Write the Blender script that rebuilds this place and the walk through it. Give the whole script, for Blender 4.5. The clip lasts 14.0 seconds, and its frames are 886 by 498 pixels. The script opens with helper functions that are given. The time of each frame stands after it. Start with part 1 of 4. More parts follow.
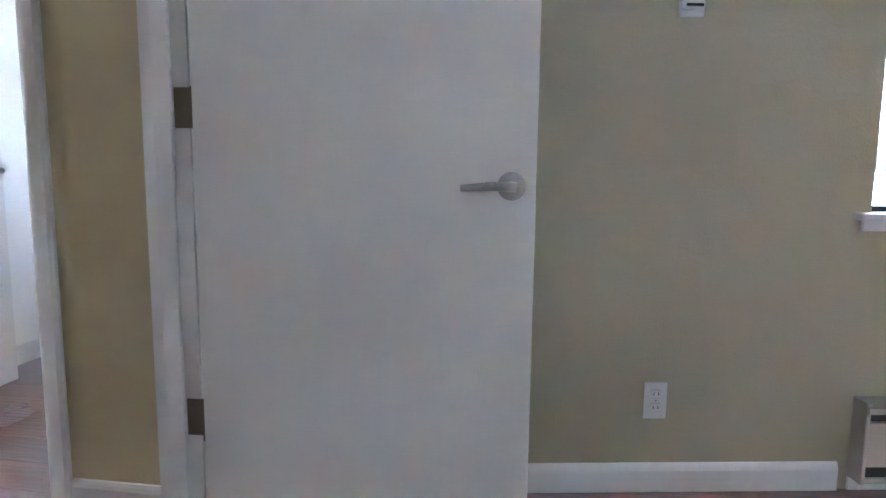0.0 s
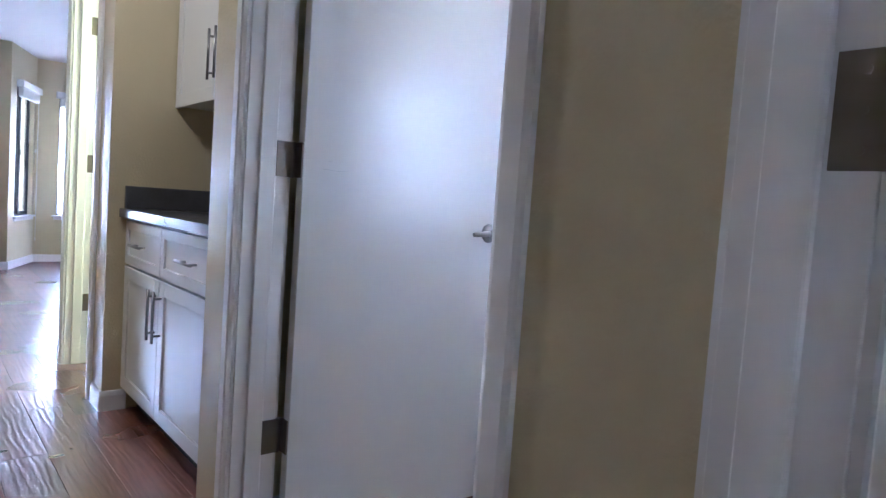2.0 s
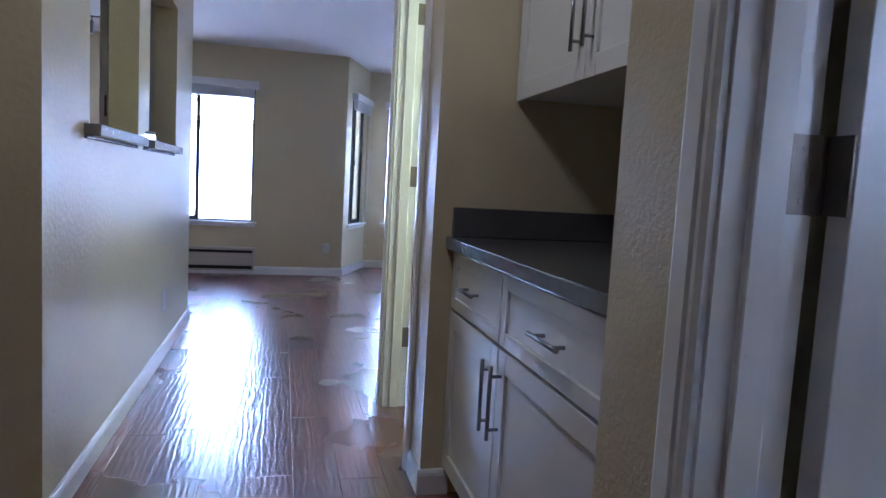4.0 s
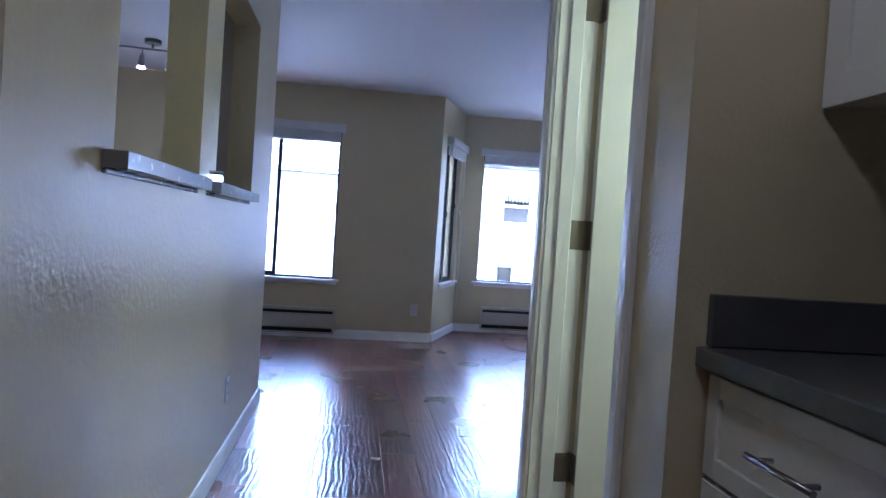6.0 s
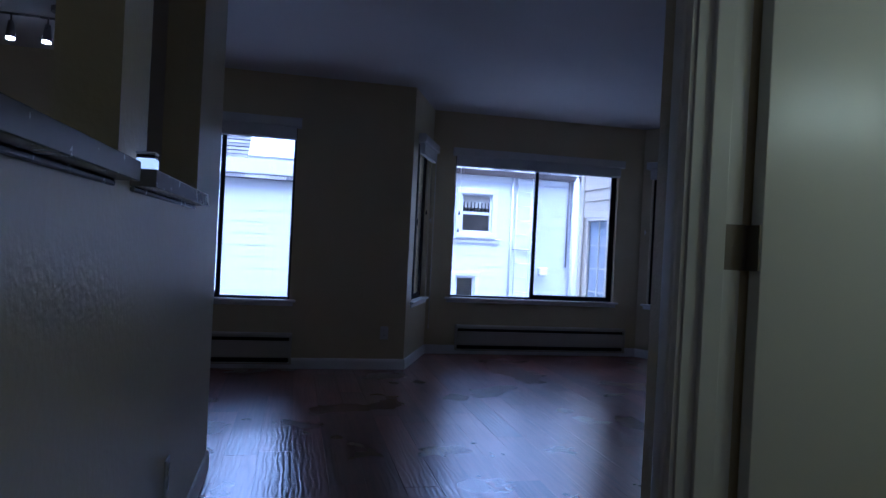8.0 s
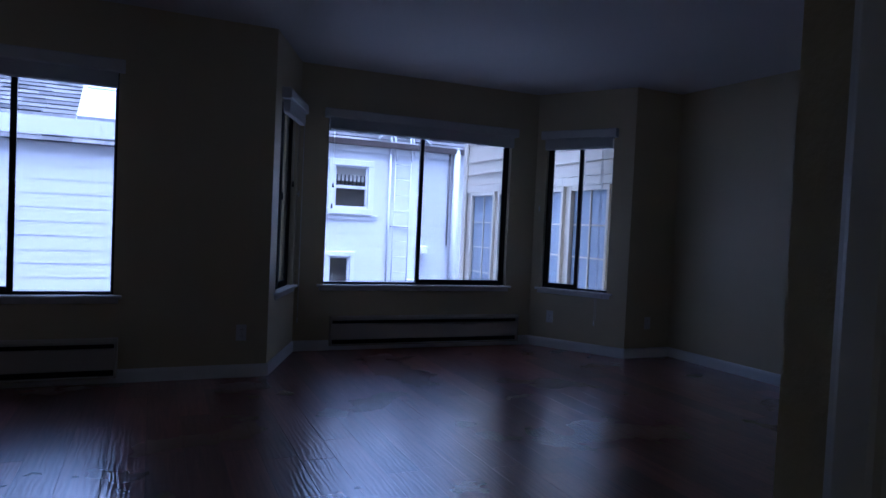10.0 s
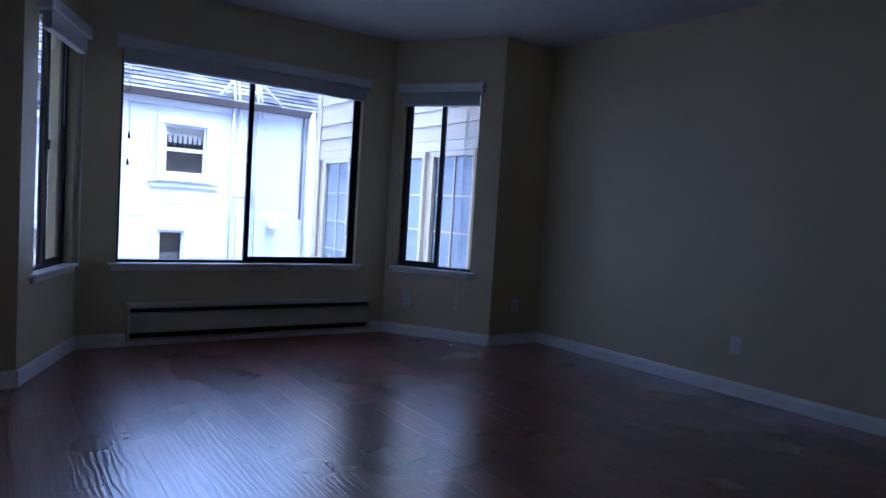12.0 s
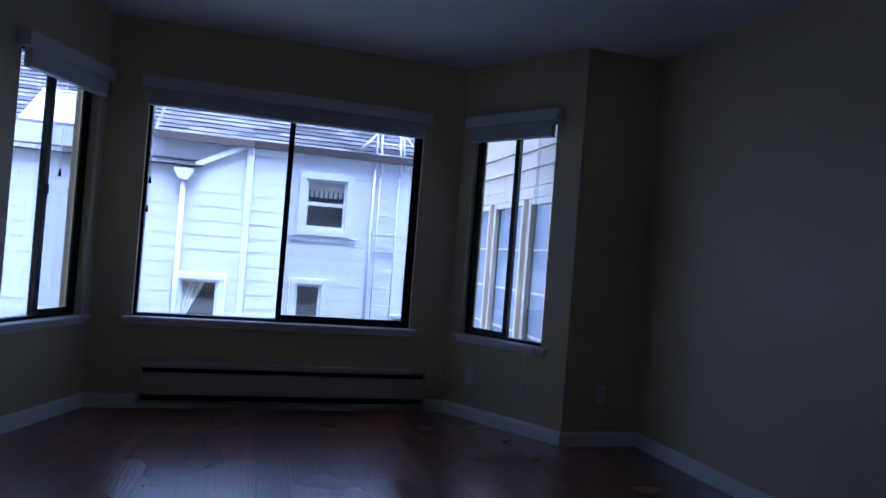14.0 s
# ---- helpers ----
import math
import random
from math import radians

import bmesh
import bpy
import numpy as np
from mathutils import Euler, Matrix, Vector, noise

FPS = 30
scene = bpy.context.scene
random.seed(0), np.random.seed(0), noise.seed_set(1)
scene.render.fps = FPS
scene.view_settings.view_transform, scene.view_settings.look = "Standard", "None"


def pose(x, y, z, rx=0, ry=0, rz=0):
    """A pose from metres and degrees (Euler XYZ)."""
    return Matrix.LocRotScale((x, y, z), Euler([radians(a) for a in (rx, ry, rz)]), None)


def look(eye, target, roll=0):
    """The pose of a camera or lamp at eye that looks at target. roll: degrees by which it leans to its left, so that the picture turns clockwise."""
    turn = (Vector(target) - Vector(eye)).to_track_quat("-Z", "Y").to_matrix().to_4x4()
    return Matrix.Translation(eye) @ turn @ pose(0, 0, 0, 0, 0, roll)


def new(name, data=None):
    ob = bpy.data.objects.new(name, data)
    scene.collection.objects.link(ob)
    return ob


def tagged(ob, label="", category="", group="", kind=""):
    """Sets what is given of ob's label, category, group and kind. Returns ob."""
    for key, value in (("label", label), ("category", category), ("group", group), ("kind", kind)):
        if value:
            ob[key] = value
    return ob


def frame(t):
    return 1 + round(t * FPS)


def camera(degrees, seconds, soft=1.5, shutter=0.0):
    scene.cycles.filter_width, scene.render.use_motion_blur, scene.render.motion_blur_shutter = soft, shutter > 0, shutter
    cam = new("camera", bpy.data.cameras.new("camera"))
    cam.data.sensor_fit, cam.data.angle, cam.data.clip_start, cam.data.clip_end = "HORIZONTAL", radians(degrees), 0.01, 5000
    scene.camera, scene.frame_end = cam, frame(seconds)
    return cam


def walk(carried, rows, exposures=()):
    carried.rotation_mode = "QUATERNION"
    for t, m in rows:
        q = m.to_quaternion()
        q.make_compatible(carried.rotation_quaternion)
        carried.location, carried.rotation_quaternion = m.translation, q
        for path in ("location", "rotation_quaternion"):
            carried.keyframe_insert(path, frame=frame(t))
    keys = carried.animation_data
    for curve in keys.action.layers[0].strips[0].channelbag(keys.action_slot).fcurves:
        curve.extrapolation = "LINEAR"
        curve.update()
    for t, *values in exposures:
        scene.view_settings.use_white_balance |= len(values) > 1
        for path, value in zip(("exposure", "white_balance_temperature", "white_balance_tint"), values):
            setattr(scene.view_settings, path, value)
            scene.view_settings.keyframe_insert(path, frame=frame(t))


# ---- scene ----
cam = camera(68.0, 14.0)
PATH = [
    (0, (-0.738, -0.610, 1.002), (1.221, -0.315, 0.734), 0.6),
    (0.2, (-0.642, -0.505, 1.032), (1.315, -0.188, 0.765), 1.9),
    (0.5, (-0.523, -0.424, 1.034), (1.425, -0.038, 0.798), 2.7),
    (0.8, (-0.392, -0.390, 1.013), (1.516, 0.192, 0.849), 4.0),
    (1, (-0.276, -0.339, 1.007), (1.576, 0.395, 0.841), 4.0),
    (1.5, (-0.043, -0.171, 1.015), (1.557, 1.020, 0.874), 4.9),
    (2, (0.171, 0.048, 1.021), (1.439, 1.590, 0.892), 4.0),
    (2.2, (0.237, 0.186, 1.029), (1.381, 1.822, 0.888), 4.1),
    (2.5, (0.315, 0.293, 1.024), (1.253, 2.051, 0.856), 3.1),
    (3, (0.352, 0.471, 1.035), (1.053, 2.334, 0.837), 2.7),
    (3.5, (0.360, 0.751, 1.063), (0.917, 2.661, 0.859), 2.9),
    (3.7, (0.363, 0.872, 1.072), (0.887, 2.792, 0.873), 3.0),
    (5.8, (0.274, 1.960, 1.098), (0.543, 3.941, 1.031), 4.0),
    (6, (0.250, 2.036, 1.096), (0.510, 4.019, 1.049), 3.8),
    (6.5, (0.184, 2.333, 1.108), (0.400, 4.321, 1.117), 4.2),
    (7, (0.131, 2.554, 1.093), (0.337, 4.543, 1.139), 3.9),
    (7.5, (0.054, 2.743, 1.112), (0.385, 4.715, 1.127), 4.0),
    (8, (0.064, 2.911, 1.092), (0.504, 4.862, 1.082), 2.9),
    (8.2, (0.090, 3.016, 1.095), (0.550, 4.962, 1.077), 2.6),
    (10.3, (0.288, 3.920, 1.117), (1.140, 5.728, 1.034), 2.7),
    (10.5, (0.307, 4.016, 1.112), (1.185, 5.810, 1.008), 2.7),
    (11, (0.384, 4.240, 1.120), (1.471, 5.913, 0.971), 2.6),
    (11.5, (0.525, 4.216, 1.105), (1.822, 5.731, 0.949), 3.2),
    (12, (0.865, 4.520, 1.045), (2.018, 6.151, 0.935), 3.5),
    (12.5, (1.142, 4.765, 1.071), (2.127, 6.504, 0.990), 3.6),
    (13, (1.527, 4.789, 1.107), (2.339, 6.616, 1.052), 3.4),
    (13.5, (1.940, 4.816, 1.110), (2.617, 6.698, 1.089), 3.5),
    (14, (2.336, 4.891, 1.098), (2.881, 6.816, 1.122), 4.5),
]
walk(cam, [(t, look(e, g, r)) for t, e, g, r in PATH],
     exposures=[(0, 7.08, 4560, 11), (0.7, 7.28, 4560, 12), (1.5, 7.05, 4480, 14), (2.5, 6.35, 4420, 17), (3.7, 5.72, 4330, 18), (5.8, 5.4, 4200, 18), (6.5, 4.42, 4160, 18),
                (7.5, 2.92, 4120, 20), (8.2, 2.38, 4120, 21), (10.3, 2.0, 4180, 22), (11, 2.08, 4180, 22), (12, 2.88, 4230, 20), (13, 2.6, 4200, 20), (14, 2.25, 4200, 20)])


# ---------- world, sun, exposure ----------
world = bpy.data.worlds.new("world")
scene.world = world
world.use_nodes = True
wn = world.node_tree
sky = wn.nodes.new("ShaderNodeTexSky")
sky.sky_type = 'NISHITA'
sky.sun_disc = False
sky.sun_elevation, sky.sun_rotation = radians(75), radians(180)
sky.air_density, sky.dust_density, sky.ozone_density = 1.0, 8.0, 0.5
overcast = wn.nodes.new("ShaderNodeHueSaturation")
overcast.inputs["Saturation"].default_value = 0.52
wn.links.new(sky.outputs[0], overcast.inputs["Color"])
wn.links.new(overcast.outputs[0], wn.nodes["Background"].inputs[0])
wn.nodes["Background"].inputs[1].default_value = 0.15
sun = new("sun", bpy.data.lights.new("sun", 'SUN'))
sun.data.energy, sun.data.angle, sun.data.color = 0.9, radians(30), (1.0, 0.97, 0.93)
sun.matrix_world = look((2.0, 3.0, 40), (2.0, 14.0, 0))


# ---------- materials ----------
def nodes_of(name):
    m = bpy.data.materials.new(name)
    m.use_nodes = True
    return m, m.node_tree.nodes, m.node_tree.links, m.node_tree.nodes["Principled BSDF"]


def surface(name, color, rough=0.5, metal=0.0, var=0.06, scale=6.0, bump=0.0, bump_scale=60.0, stretch=(1, 1, 1),
            rvar=0.08, coat=0.0, spec=0.5):
    """A painted or solid surface with two scales of variation and a fine relief."""
    m, n, l, b = nodes_of(name)
    geo = n.new("ShaderNodeNewGeometry")
    mp = n.new("ShaderNodeMapping")
    mp.inputs["Scale"].default_value = stretch
    l.new(geo.outputs["Position"], mp.inputs[0])
    big = n.new("ShaderNodeTexNoise")
    big.inputs["Scale"].default_value, big.inputs["Detail"].default_value = scale * 0.2, 4
    fine = n.new("ShaderNodeTexNoise")
    fine.inputs["Scale"].default_value, fine.inputs["Detail"].default_value = scale * 3, 6
    l.new(mp.outputs[0], big.inputs["Vector"])
    l.new(mp.outputs[0], fine.inputs["Vector"])
    mix = n.new("ShaderNodeMix")
    mix.data_type = 'RGBA'
    dark = tuple(c * (1 - var * 2) for c in color) + (1,)
    light = tuple(min(1, c * (1 + var)) for c in color) + (1,)
    mix.inputs["A"].default_value, mix.inputs["B"].default_value = dark, light
    add = n.new("ShaderNodeMath")
    add.operation = 'MULTIPLY_ADD'
    l.new(big.outputs[0], add.inputs[0])
    add.inputs[1].default_value = 0.7
    sc = n.new("ShaderNodeMath")
    sc.operation = 'MULTIPLY'
    sc.inputs[1].default_value = 0.3
    l.new(fine.outputs[0], sc.inputs[0])
    l.new(sc.outputs[0], add.inputs[2])
    l.new(add.outputs[0], mix.inputs["Factor"])
    l.new(mix.outputs["Result"], b.inputs["Base Color"])
    b.inputs["Metallic"].default_value = metal
    b.inputs["Coat Weight"].default_value = coat
    b.inputs["Coat Roughness"].default_value = 0.1
    b.inputs["Specular IOR Level"].default_value = spec
    r = n.new("ShaderNodeMapRange")
    r.inputs["To Min"].default_value, r.inputs["To Max"].default_value = max(0.02, rough - rvar), min(1, rough + rvar)
    l.new(fine.outputs[0], r.inputs["Value"])
    l.new(r.outputs[0], b.inputs["Roughness"])
    if bump:
        bt = n.new("ShaderNodeTexNoise")
        bt.inputs["Scale"].default_value, bt.inputs["Detail"].default_value = bump_scale, 3
        l.new(mp.outputs[0], bt.inputs["Vector"])
        bp = n.new("ShaderNodeBump")
        bp.inputs["Strength"].default_value, bp.inputs["Distance"].default_value = bump, 0.004
        l.new(bt.outputs[0], bp.inputs["Height"])
        l.new(bp.outputs[0], b.inputs["Normal"])
    return m


def plank_floor(name, island):
    """Dark red-brown, hand-scraped, glossy laminate; planks run along y."""
    m, n, l, b = nodes_of(name)
    geo = n.new("ShaderNodeNewGeometry")
    if island:
        rnd = geo.outputs["Random Per Island"]
    else:
        rnd = n.new("ShaderNodeObjectInfo").outputs["Random"]
    shift = n.new("ShaderNodeVectorMath")
    shift.operation = 'MULTIPLY'
    comb = n.new("ShaderNodeCombineXYZ")
    l.new(rnd, comb.inputs[0])
    l.new(rnd, comb.inputs[1])
    l.new(comb.outputs[0], shift.inputs[0])
    shift.inputs[1].default_value = (31.0, 17.0, 0)
    vec = n.new("ShaderNodeVectorMath")
    l.new(geo.outputs["Position"], vec.inputs[0])
    l.new(shift.outputs[0], vec.inputs[1])
    mp = n.new("ShaderNodeMapping")
    mp.inputs["Scale"].default_value = (28, 1.6, 1)
    l.new(vec.outputs[0], mp.inputs[0])
    grain = n.new("ShaderNodeTexNoise")
    grain.inputs["Scale"].default_value, grain.inputs["Detail"].default_value, grain.inputs["Distortion"].default_value = 1.6, 4, 0.8
    l.new(mp.outputs[0], grain.inputs["Vector"])
    ramp = n.new("ShaderNodeValToRGB")
    ramp.color_ramp.elements[0].position, ramp.color_ramp.elements[0].color = 0.25, (0.150, 0.052, 0.036, 1)
    ramp.color_ramp.elements[1].position, ramp.color_ramp.elements[1].color = 0.8, (0.285, 0.108, 0.073, 1)
    l.new(grain.outputs[0], ramp.inputs[0])
    hsv = n.new("ShaderNodeHueSaturation")
    val = n.new("ShaderNodeMapRange")
    val.inputs["To Min"].default_value, val.inputs["To Max"].default_value = 0.7, 1.35
    l.new(rnd, val.inputs["Value"])
    l.new(val.outputs[0], hsv.inputs["Value"])
    l.new(ramp.outputs[0], hsv.inputs["Color"])
    l.new(hsv.outputs[0], b.inputs["Base Color"])
    # scraped ripples
    mp2 = n.new("ShaderNodeMapping")
    mp2.inputs["Scale"].default_value = (1, 0.16, 1)
    l.new(vec.outputs[0], mp2.inputs[0])
    wv = n.new("ShaderNodeTexWave")
    wv.bands_direction = 'X'
    wv.inputs["Scale"].default_value, wv.inputs["Distortion"].default_value = 12.0, 8.5
    wv.inputs["Detail"].default_value, wv.inputs["Detail Scale"].default_value = 3.0, 1.6
    l.new(mp2.outputs[0], wv.inputs["Vector"])
    bp = n.new("ShaderNodeBump")
    bp.inputs["Strength"].default_value, bp.inputs["Distance"].default_value = 0.20, 0.0025
    l.new(wv.outputs[0], bp.inputs["Height"])
    fb = n.new("ShaderNodeBump")
    fb.inputs["Strength"].default_value, fb.inputs["Distance"].default_value = 0.12, 0.001
    l.new(grain.outputs[0], fb.inputs["Height"])
    l.new(bp.outputs[0], fb.inputs["Normal"])
    l.new(fb.outputs[0], b.inputs["Normal"])
    l.new(fb.outputs[0], b.inputs["Coat Normal"])
    sm = n.new("ShaderNodeTexNoise")
    sm.inputs["Scale"].default_value, sm.inputs["Detail"].default_value = 1.7, 5
    l.new(geo.outputs["Position"], sm.inputs["Vector"])
    rr = n.new("ShaderNodeMapRange")
    rr.inputs["From Min"].default_value, rr.inputs["From Max"].default_value = 0.3, 0.7
    rr.inputs["To Min"].default_value, rr.inputs["To Max"].default_value = 0.24, 0.36
    l.new(sm.outputs[0], rr.inputs["Value"])
    l.new(rr.outputs[0], b.inputs["Roughness"])
    b.inputs["Specular IOR Level"].default_value = 0.8
    b.inputs["Coat Weight"].default_value = 1.0
    b.inputs["Coat IOR"].default_value = 2.1
    b.inputs["Coat Roughness"].default_value = 0.21
    return m


def glow(name, color, strength):
    m, n, l, b = nodes_of(name)
    b.inputs["Base Color"].default_value = (*color, 1)
    b.inputs["Emission Color"].default_value = (*color, 1)
    b.inputs["Emission Strength"].default_value = strength
    return m


def glass(name, rough=0.0, color=(1, 1, 1)):
    m, n, l, b = nodes_of(name)
    b.inputs["Base Color"].default_value = (*color, 1)
    b.inputs["Roughness"].default_value = rough
    b.inputs["IOR"].default_value = 1.45
    b.inputs["Transmission Weight"].default_value = 1.0
    return m


PAINT = surface("wall_paint_greige", (0.62, 0.545, 0.345), 0.40, var=0.03, scale=5, bump=0.42, bump_scale=110, spec=0.45)
PATCHED = surface("wall_paint_patched", (0.62, 0.545, 0.345), 0.38, var=0.035, scale=8, bump=0.5, bump_scale=48, rvar=0.11, spec=0.5)
CEIL = surface("ceiling_paint_white", (0.75, 0.75, 0.75), 0.75, var=0.03, scale=6, bump=0.4, bump_scale=90)
TRIM = surface("trim_paint_white", (0.85, 0.85, 0.845), 0.32, var=0.03, scale=8, bump=0.08, bump_scale=30)
DOORP = surface("door_paint_white", (0.74, 0.735, 0.725), 0.29, var=0.0, scale=1.2, rvar=0.015, bump=0.03, bump_scale=45)
CAB = surface("cabinet_paint_white", (0.76, 0.76, 0.74), 0.35, var=0.025, scale=8, bump=0.04, bump_scale=60)
STONE = surface("counter_grey_quartz", (0.105, 0.105, 0.11), 0.22, var=0.22, scale=40)
STEEL = surface("brushed_nickel", (0.33, 0.33, 0.335), 0.30, metal=1.0, var=0.05, scale=30)
HINGE = surface("satin_nickel_hinge", (0.25, 0.22, 0.19), 0.55, metal=1.0, var=0.10, scale=60)
BRONZE = surface("bronze_aluminium", (0.022, 0.020, 0.019), 0.38, metal=0.3, var=0.08, scale=20)
PLASTIC = surface("white_plastic", (0.75, 0.75, 0.73), 0.35, var=0.02, scale=20)
DARK = surface("black_slot", (0.012, 0.012, 0.012), 0.6, var=0.1, scale=30)
HEATER = surface("heater_enamel_almond", (0.50, 0.46, 0.385), 0.38, var=0.03, scale=10)
BLIND = surface("blind_white", (0.70, 0.70, 0.70), 0.45, var=0.03, scale=20)
SILLST = surface("ledge_grey_laminate", (0.20, 0.195, 0.19), 0.25, var=0.04, scale=10)
WOODCAB = surface("kitchen_cabinet_paint", (0.60, 0.55, 0.50), 0.4, var=0.04, scale=10)
OLIVE = surface("wall_paint_olive", (0.455, 0.41, 0.27), 0.40, var=0.03, scale=5, bump=0.42, bump_scale=110, spec=0.45)
SIDING = surface("siding_white", (0.49, 0.50, 0.525), 0.6, var=0.05, scale=5, bump=0.1, bump_scale=40, stretch=(0.3, 0.3, 2))
CREAM = surface("siding_cream", (0.62, 0.55, 0.42), 0.6, var=0.07, scale=5, bump=0.1, bump_scale=40)
CREAMT = surface("cream_trim", (0.70, 0.635, 0.50), 0.5, var=0.05, scale=8)
SHINGLE = surface("roof_shingle_grey", (0.16, 0.155, 0.16), 0.9, var=0.30, scale=14, bump=0.6, bump_scale=70)
GUTTER = surface("gutter_brown", (0.07, 0.055, 0.05), 0.5, var=0.08, scale=12)
GROUND = surface("ground_concrete", (0.22, 0.215, 0.20), 0.85, var=0.12, scale=3, bump=0.4, bump_scale=40)
PIPE = surface("pipe_white", (0.54, 0.55, 0.575), 0.45, var=0.04, scale=12)
CURTAIN = surface("curtain_cloth", (0.62, 0.60, 0.55), 0.9, var=0.05, scale=12)
ROOMSHADE = surface("unlit_room_shade", (0.045, 0.04, 0.035), 0.8, var=0.2, scale=6)
SCUFF = surface("scuff_grey", (0.50, 0.50, 0.51), 0.6, var=0.1, scale=40)
SCREEN, scn, scl, scb = nodes_of("insect_screen_mesh")
scb.inputs["Base Color"].default_value = (0.25, 0.31, 0.42, 1)
scb.inputs["Roughness"].default_value = 0.6
scb.inputs["Alpha"].default_value = 0.17
SKYP = surface("milky_acrylic", (0.38, 0.43, 0.50), 0.45, var=0.04, scale=6)
GLASS = glass("window_glass")
# opaque wavy glass; the blue-grey base colour stands for mirrored sky
SKYTINT = surface("sky_tinted_glass", (0.36, 0.41, 0.48), 0.12, var=0.06, scale=14, bump=0.25, bump_scale=45, spec=0.8)
FLOORP = plank_floor("plank_laminate", False)
FLOORJ = plank_floor("plank_laminate_rest", True)


# ---------- mesh helpers ----------
def add_box(bm, x0, y0, z0, x1, y1, z1, m=None):
    vs = [bm.verts.new(Vector(p) if m is None else m @ Vector(p)) for p in
          ((x0, y0, z0), (x1, y0, z0), (x1, y1, z0), (x0, y1, z0), (x0, y0, z1), (x1, y0, z1), (x1, y1, z1), (x0, y1, z1))]
    fs = [bm.faces.new([vs[i] for i in f]) for f in
          ((3, 2, 1, 0), (4, 5, 6, 7), (0, 1, 5, 4), (1, 2, 6, 5), (2, 3, 7, 6), (3, 0, 4, 7))]
    return vs, fs


def box(x0, y0, z0, x1, y1, z1, bevel=0.0, seg=2, m=None):
    bm = bmesh.new()
    add_box(bm, x0, y0, z0, x1, y1, z1)
    if bevel:
        bmesh.ops.bevel(bm, geom=bm.edges[:], offset=bevel, segments=seg, profile=0.5, affect='EDGES')
    if m is not None:
        bm.transform(m)
    return bm


def rod(p0, p1, r, seg=12, r2=None):
    p0, p1 = Vector(p0), Vector(p1)
    bm = bmesh.new()
    d = p1 - p0
    bmesh.ops.create_cone(bm, cap_ends=True, segments=seg, radius1=r, radius2=r if r2 is None else r2, depth=d.length)
    q = Vector((0, 0, 1)).rotation_difference(d.normalized())
    bm.transform(Matrix.Translation((p0 + p1) / 2) @ q.to_matrix().to_4x4())
    for f in bm.faces:
        f.smooth = len(f.verts) == 4
    return bm


def extrude_profile(pts, p0, p1, up=(0, 0, 1)):
    """Sweeps a closed 2D outline (u across, v along up) straight from p0 to p1."""
    p0, p1, up = Vector(p0), Vector(p1), Vector(up).normalized()
    d = (p1 - p0).normalized()
    side = d.cross(up)
    bm = bmesh.new()
    a = [bm.verts.new(p0 + side * u + up * v) for u, v in pts]
    b = [bm.verts.new(p1 + side * u + up * v) for u, v in pts]
    k = len(pts)
    for i in range(k):
        bm.faces.new((a[i], a[(i + 1) % k], b[(i + 1) % k], b[i]))
    bm.faces.new(a[::-1])
    bm.faces.new(b)
    bmesh.ops.recalc_face_normals(bm, faces=bm.faces[:])
    return bm


def mesh_of(name, bm, material):
    me = bpy.data.meshes.new(name)
    bmesh.ops.recalc_face_normals(bm, faces=bm.faces[:])
    bm.to_mesh(me)
    bm.free()
    me.materials.append(material)
    return me


def part(name, bm, material, parent, label=""):
    ob = new(name, mesh_of(name, bm, material))
    ob.parent = parent
    if label:
        ob["label"] = label
    return ob


def thing(name, label, category, m=None, group="", kind=""):
    ob = new(name)
    ob.empty_display_size = 0.05
    if m is not None:
        ob.matrix_world = m
    return tagged(ob, label, category, group, kind)


def structure(name, bm, material, label, category):
    return tagged(new(name, mesh_of(name, bm, material)), label, category, "", "structure")


def along(p0, p1):
    """A frame whose x runs from p0 to p1 on the floor, y to the left of it, z up."""
    p0, p1 = Vector((*p0, 0)), Vector((*p1, 0))
    d = p1 - p0
    return Matrix.Translation(p0) @ Matrix.Rotation(math.atan2(d.y, d.x), 4, 'Z'), d.length


def wall_mesh(length, thick, z0, z1, holes):
    """A wall along x from 0 to length, from y=0 (its room face) to y=-thick, with openings (s0, s1, z0, z1) cut through."""
    xs = sorted({0.0, length, *[h[0] for h in holes], *[h[1] for h in holes]})
    zs = sorted({z0, z1, *[h[2] for h in holes], *[h[3] for h in holes]})

    def solid(i, j):
        if not (0 <= i < len(xs) - 1 and 0 <= j < len(zs) - 1):
            return False
        cx, cz = (xs[i] + xs[i + 1]) / 2, (zs[j] + zs[j + 1]) / 2
        return not any(h[0] < cx < h[1] and h[2] < cz < h[3] for h in holes)

    bm = bmesh.new()
    vert = {}

    def v(i, k, j):
        if (i, k, j) not in vert:
            vert[i, k, j] = bm.verts.new((xs[i], -thick * k, zs[j]))
        return vert[i, k, j]

    for i in range(len(xs) - 1):
        for j in range(len(zs) - 1):
            if not solid(i, j):
                continue
            bm.faces.new((v(i, 0, j), v(i, 0, j + 1), v(i + 1, 0, j + 1), v(i + 1, 0, j)))
            bm.faces.new((v(i, 1, j), v(i + 1, 1, j), v(i + 1, 1, j + 1), v(i, 1, j + 1)))
            for di, dj, q in ((-1, 0, (i, j, i, j + 1)), (1, 0, (i + 1, j, i + 1, j + 1)), (0, -1, (i, j, i + 1, j)), (0, 1, (i, j + 1, i + 1, j + 1))):
                if not solid(i + di, j + dj):
                    a, b2, c, d = q
                    bm.faces.new((v(a, 0, b2), v(c, 0, d), v(c, 1, d), v(a, 1, b2)))
    return bm


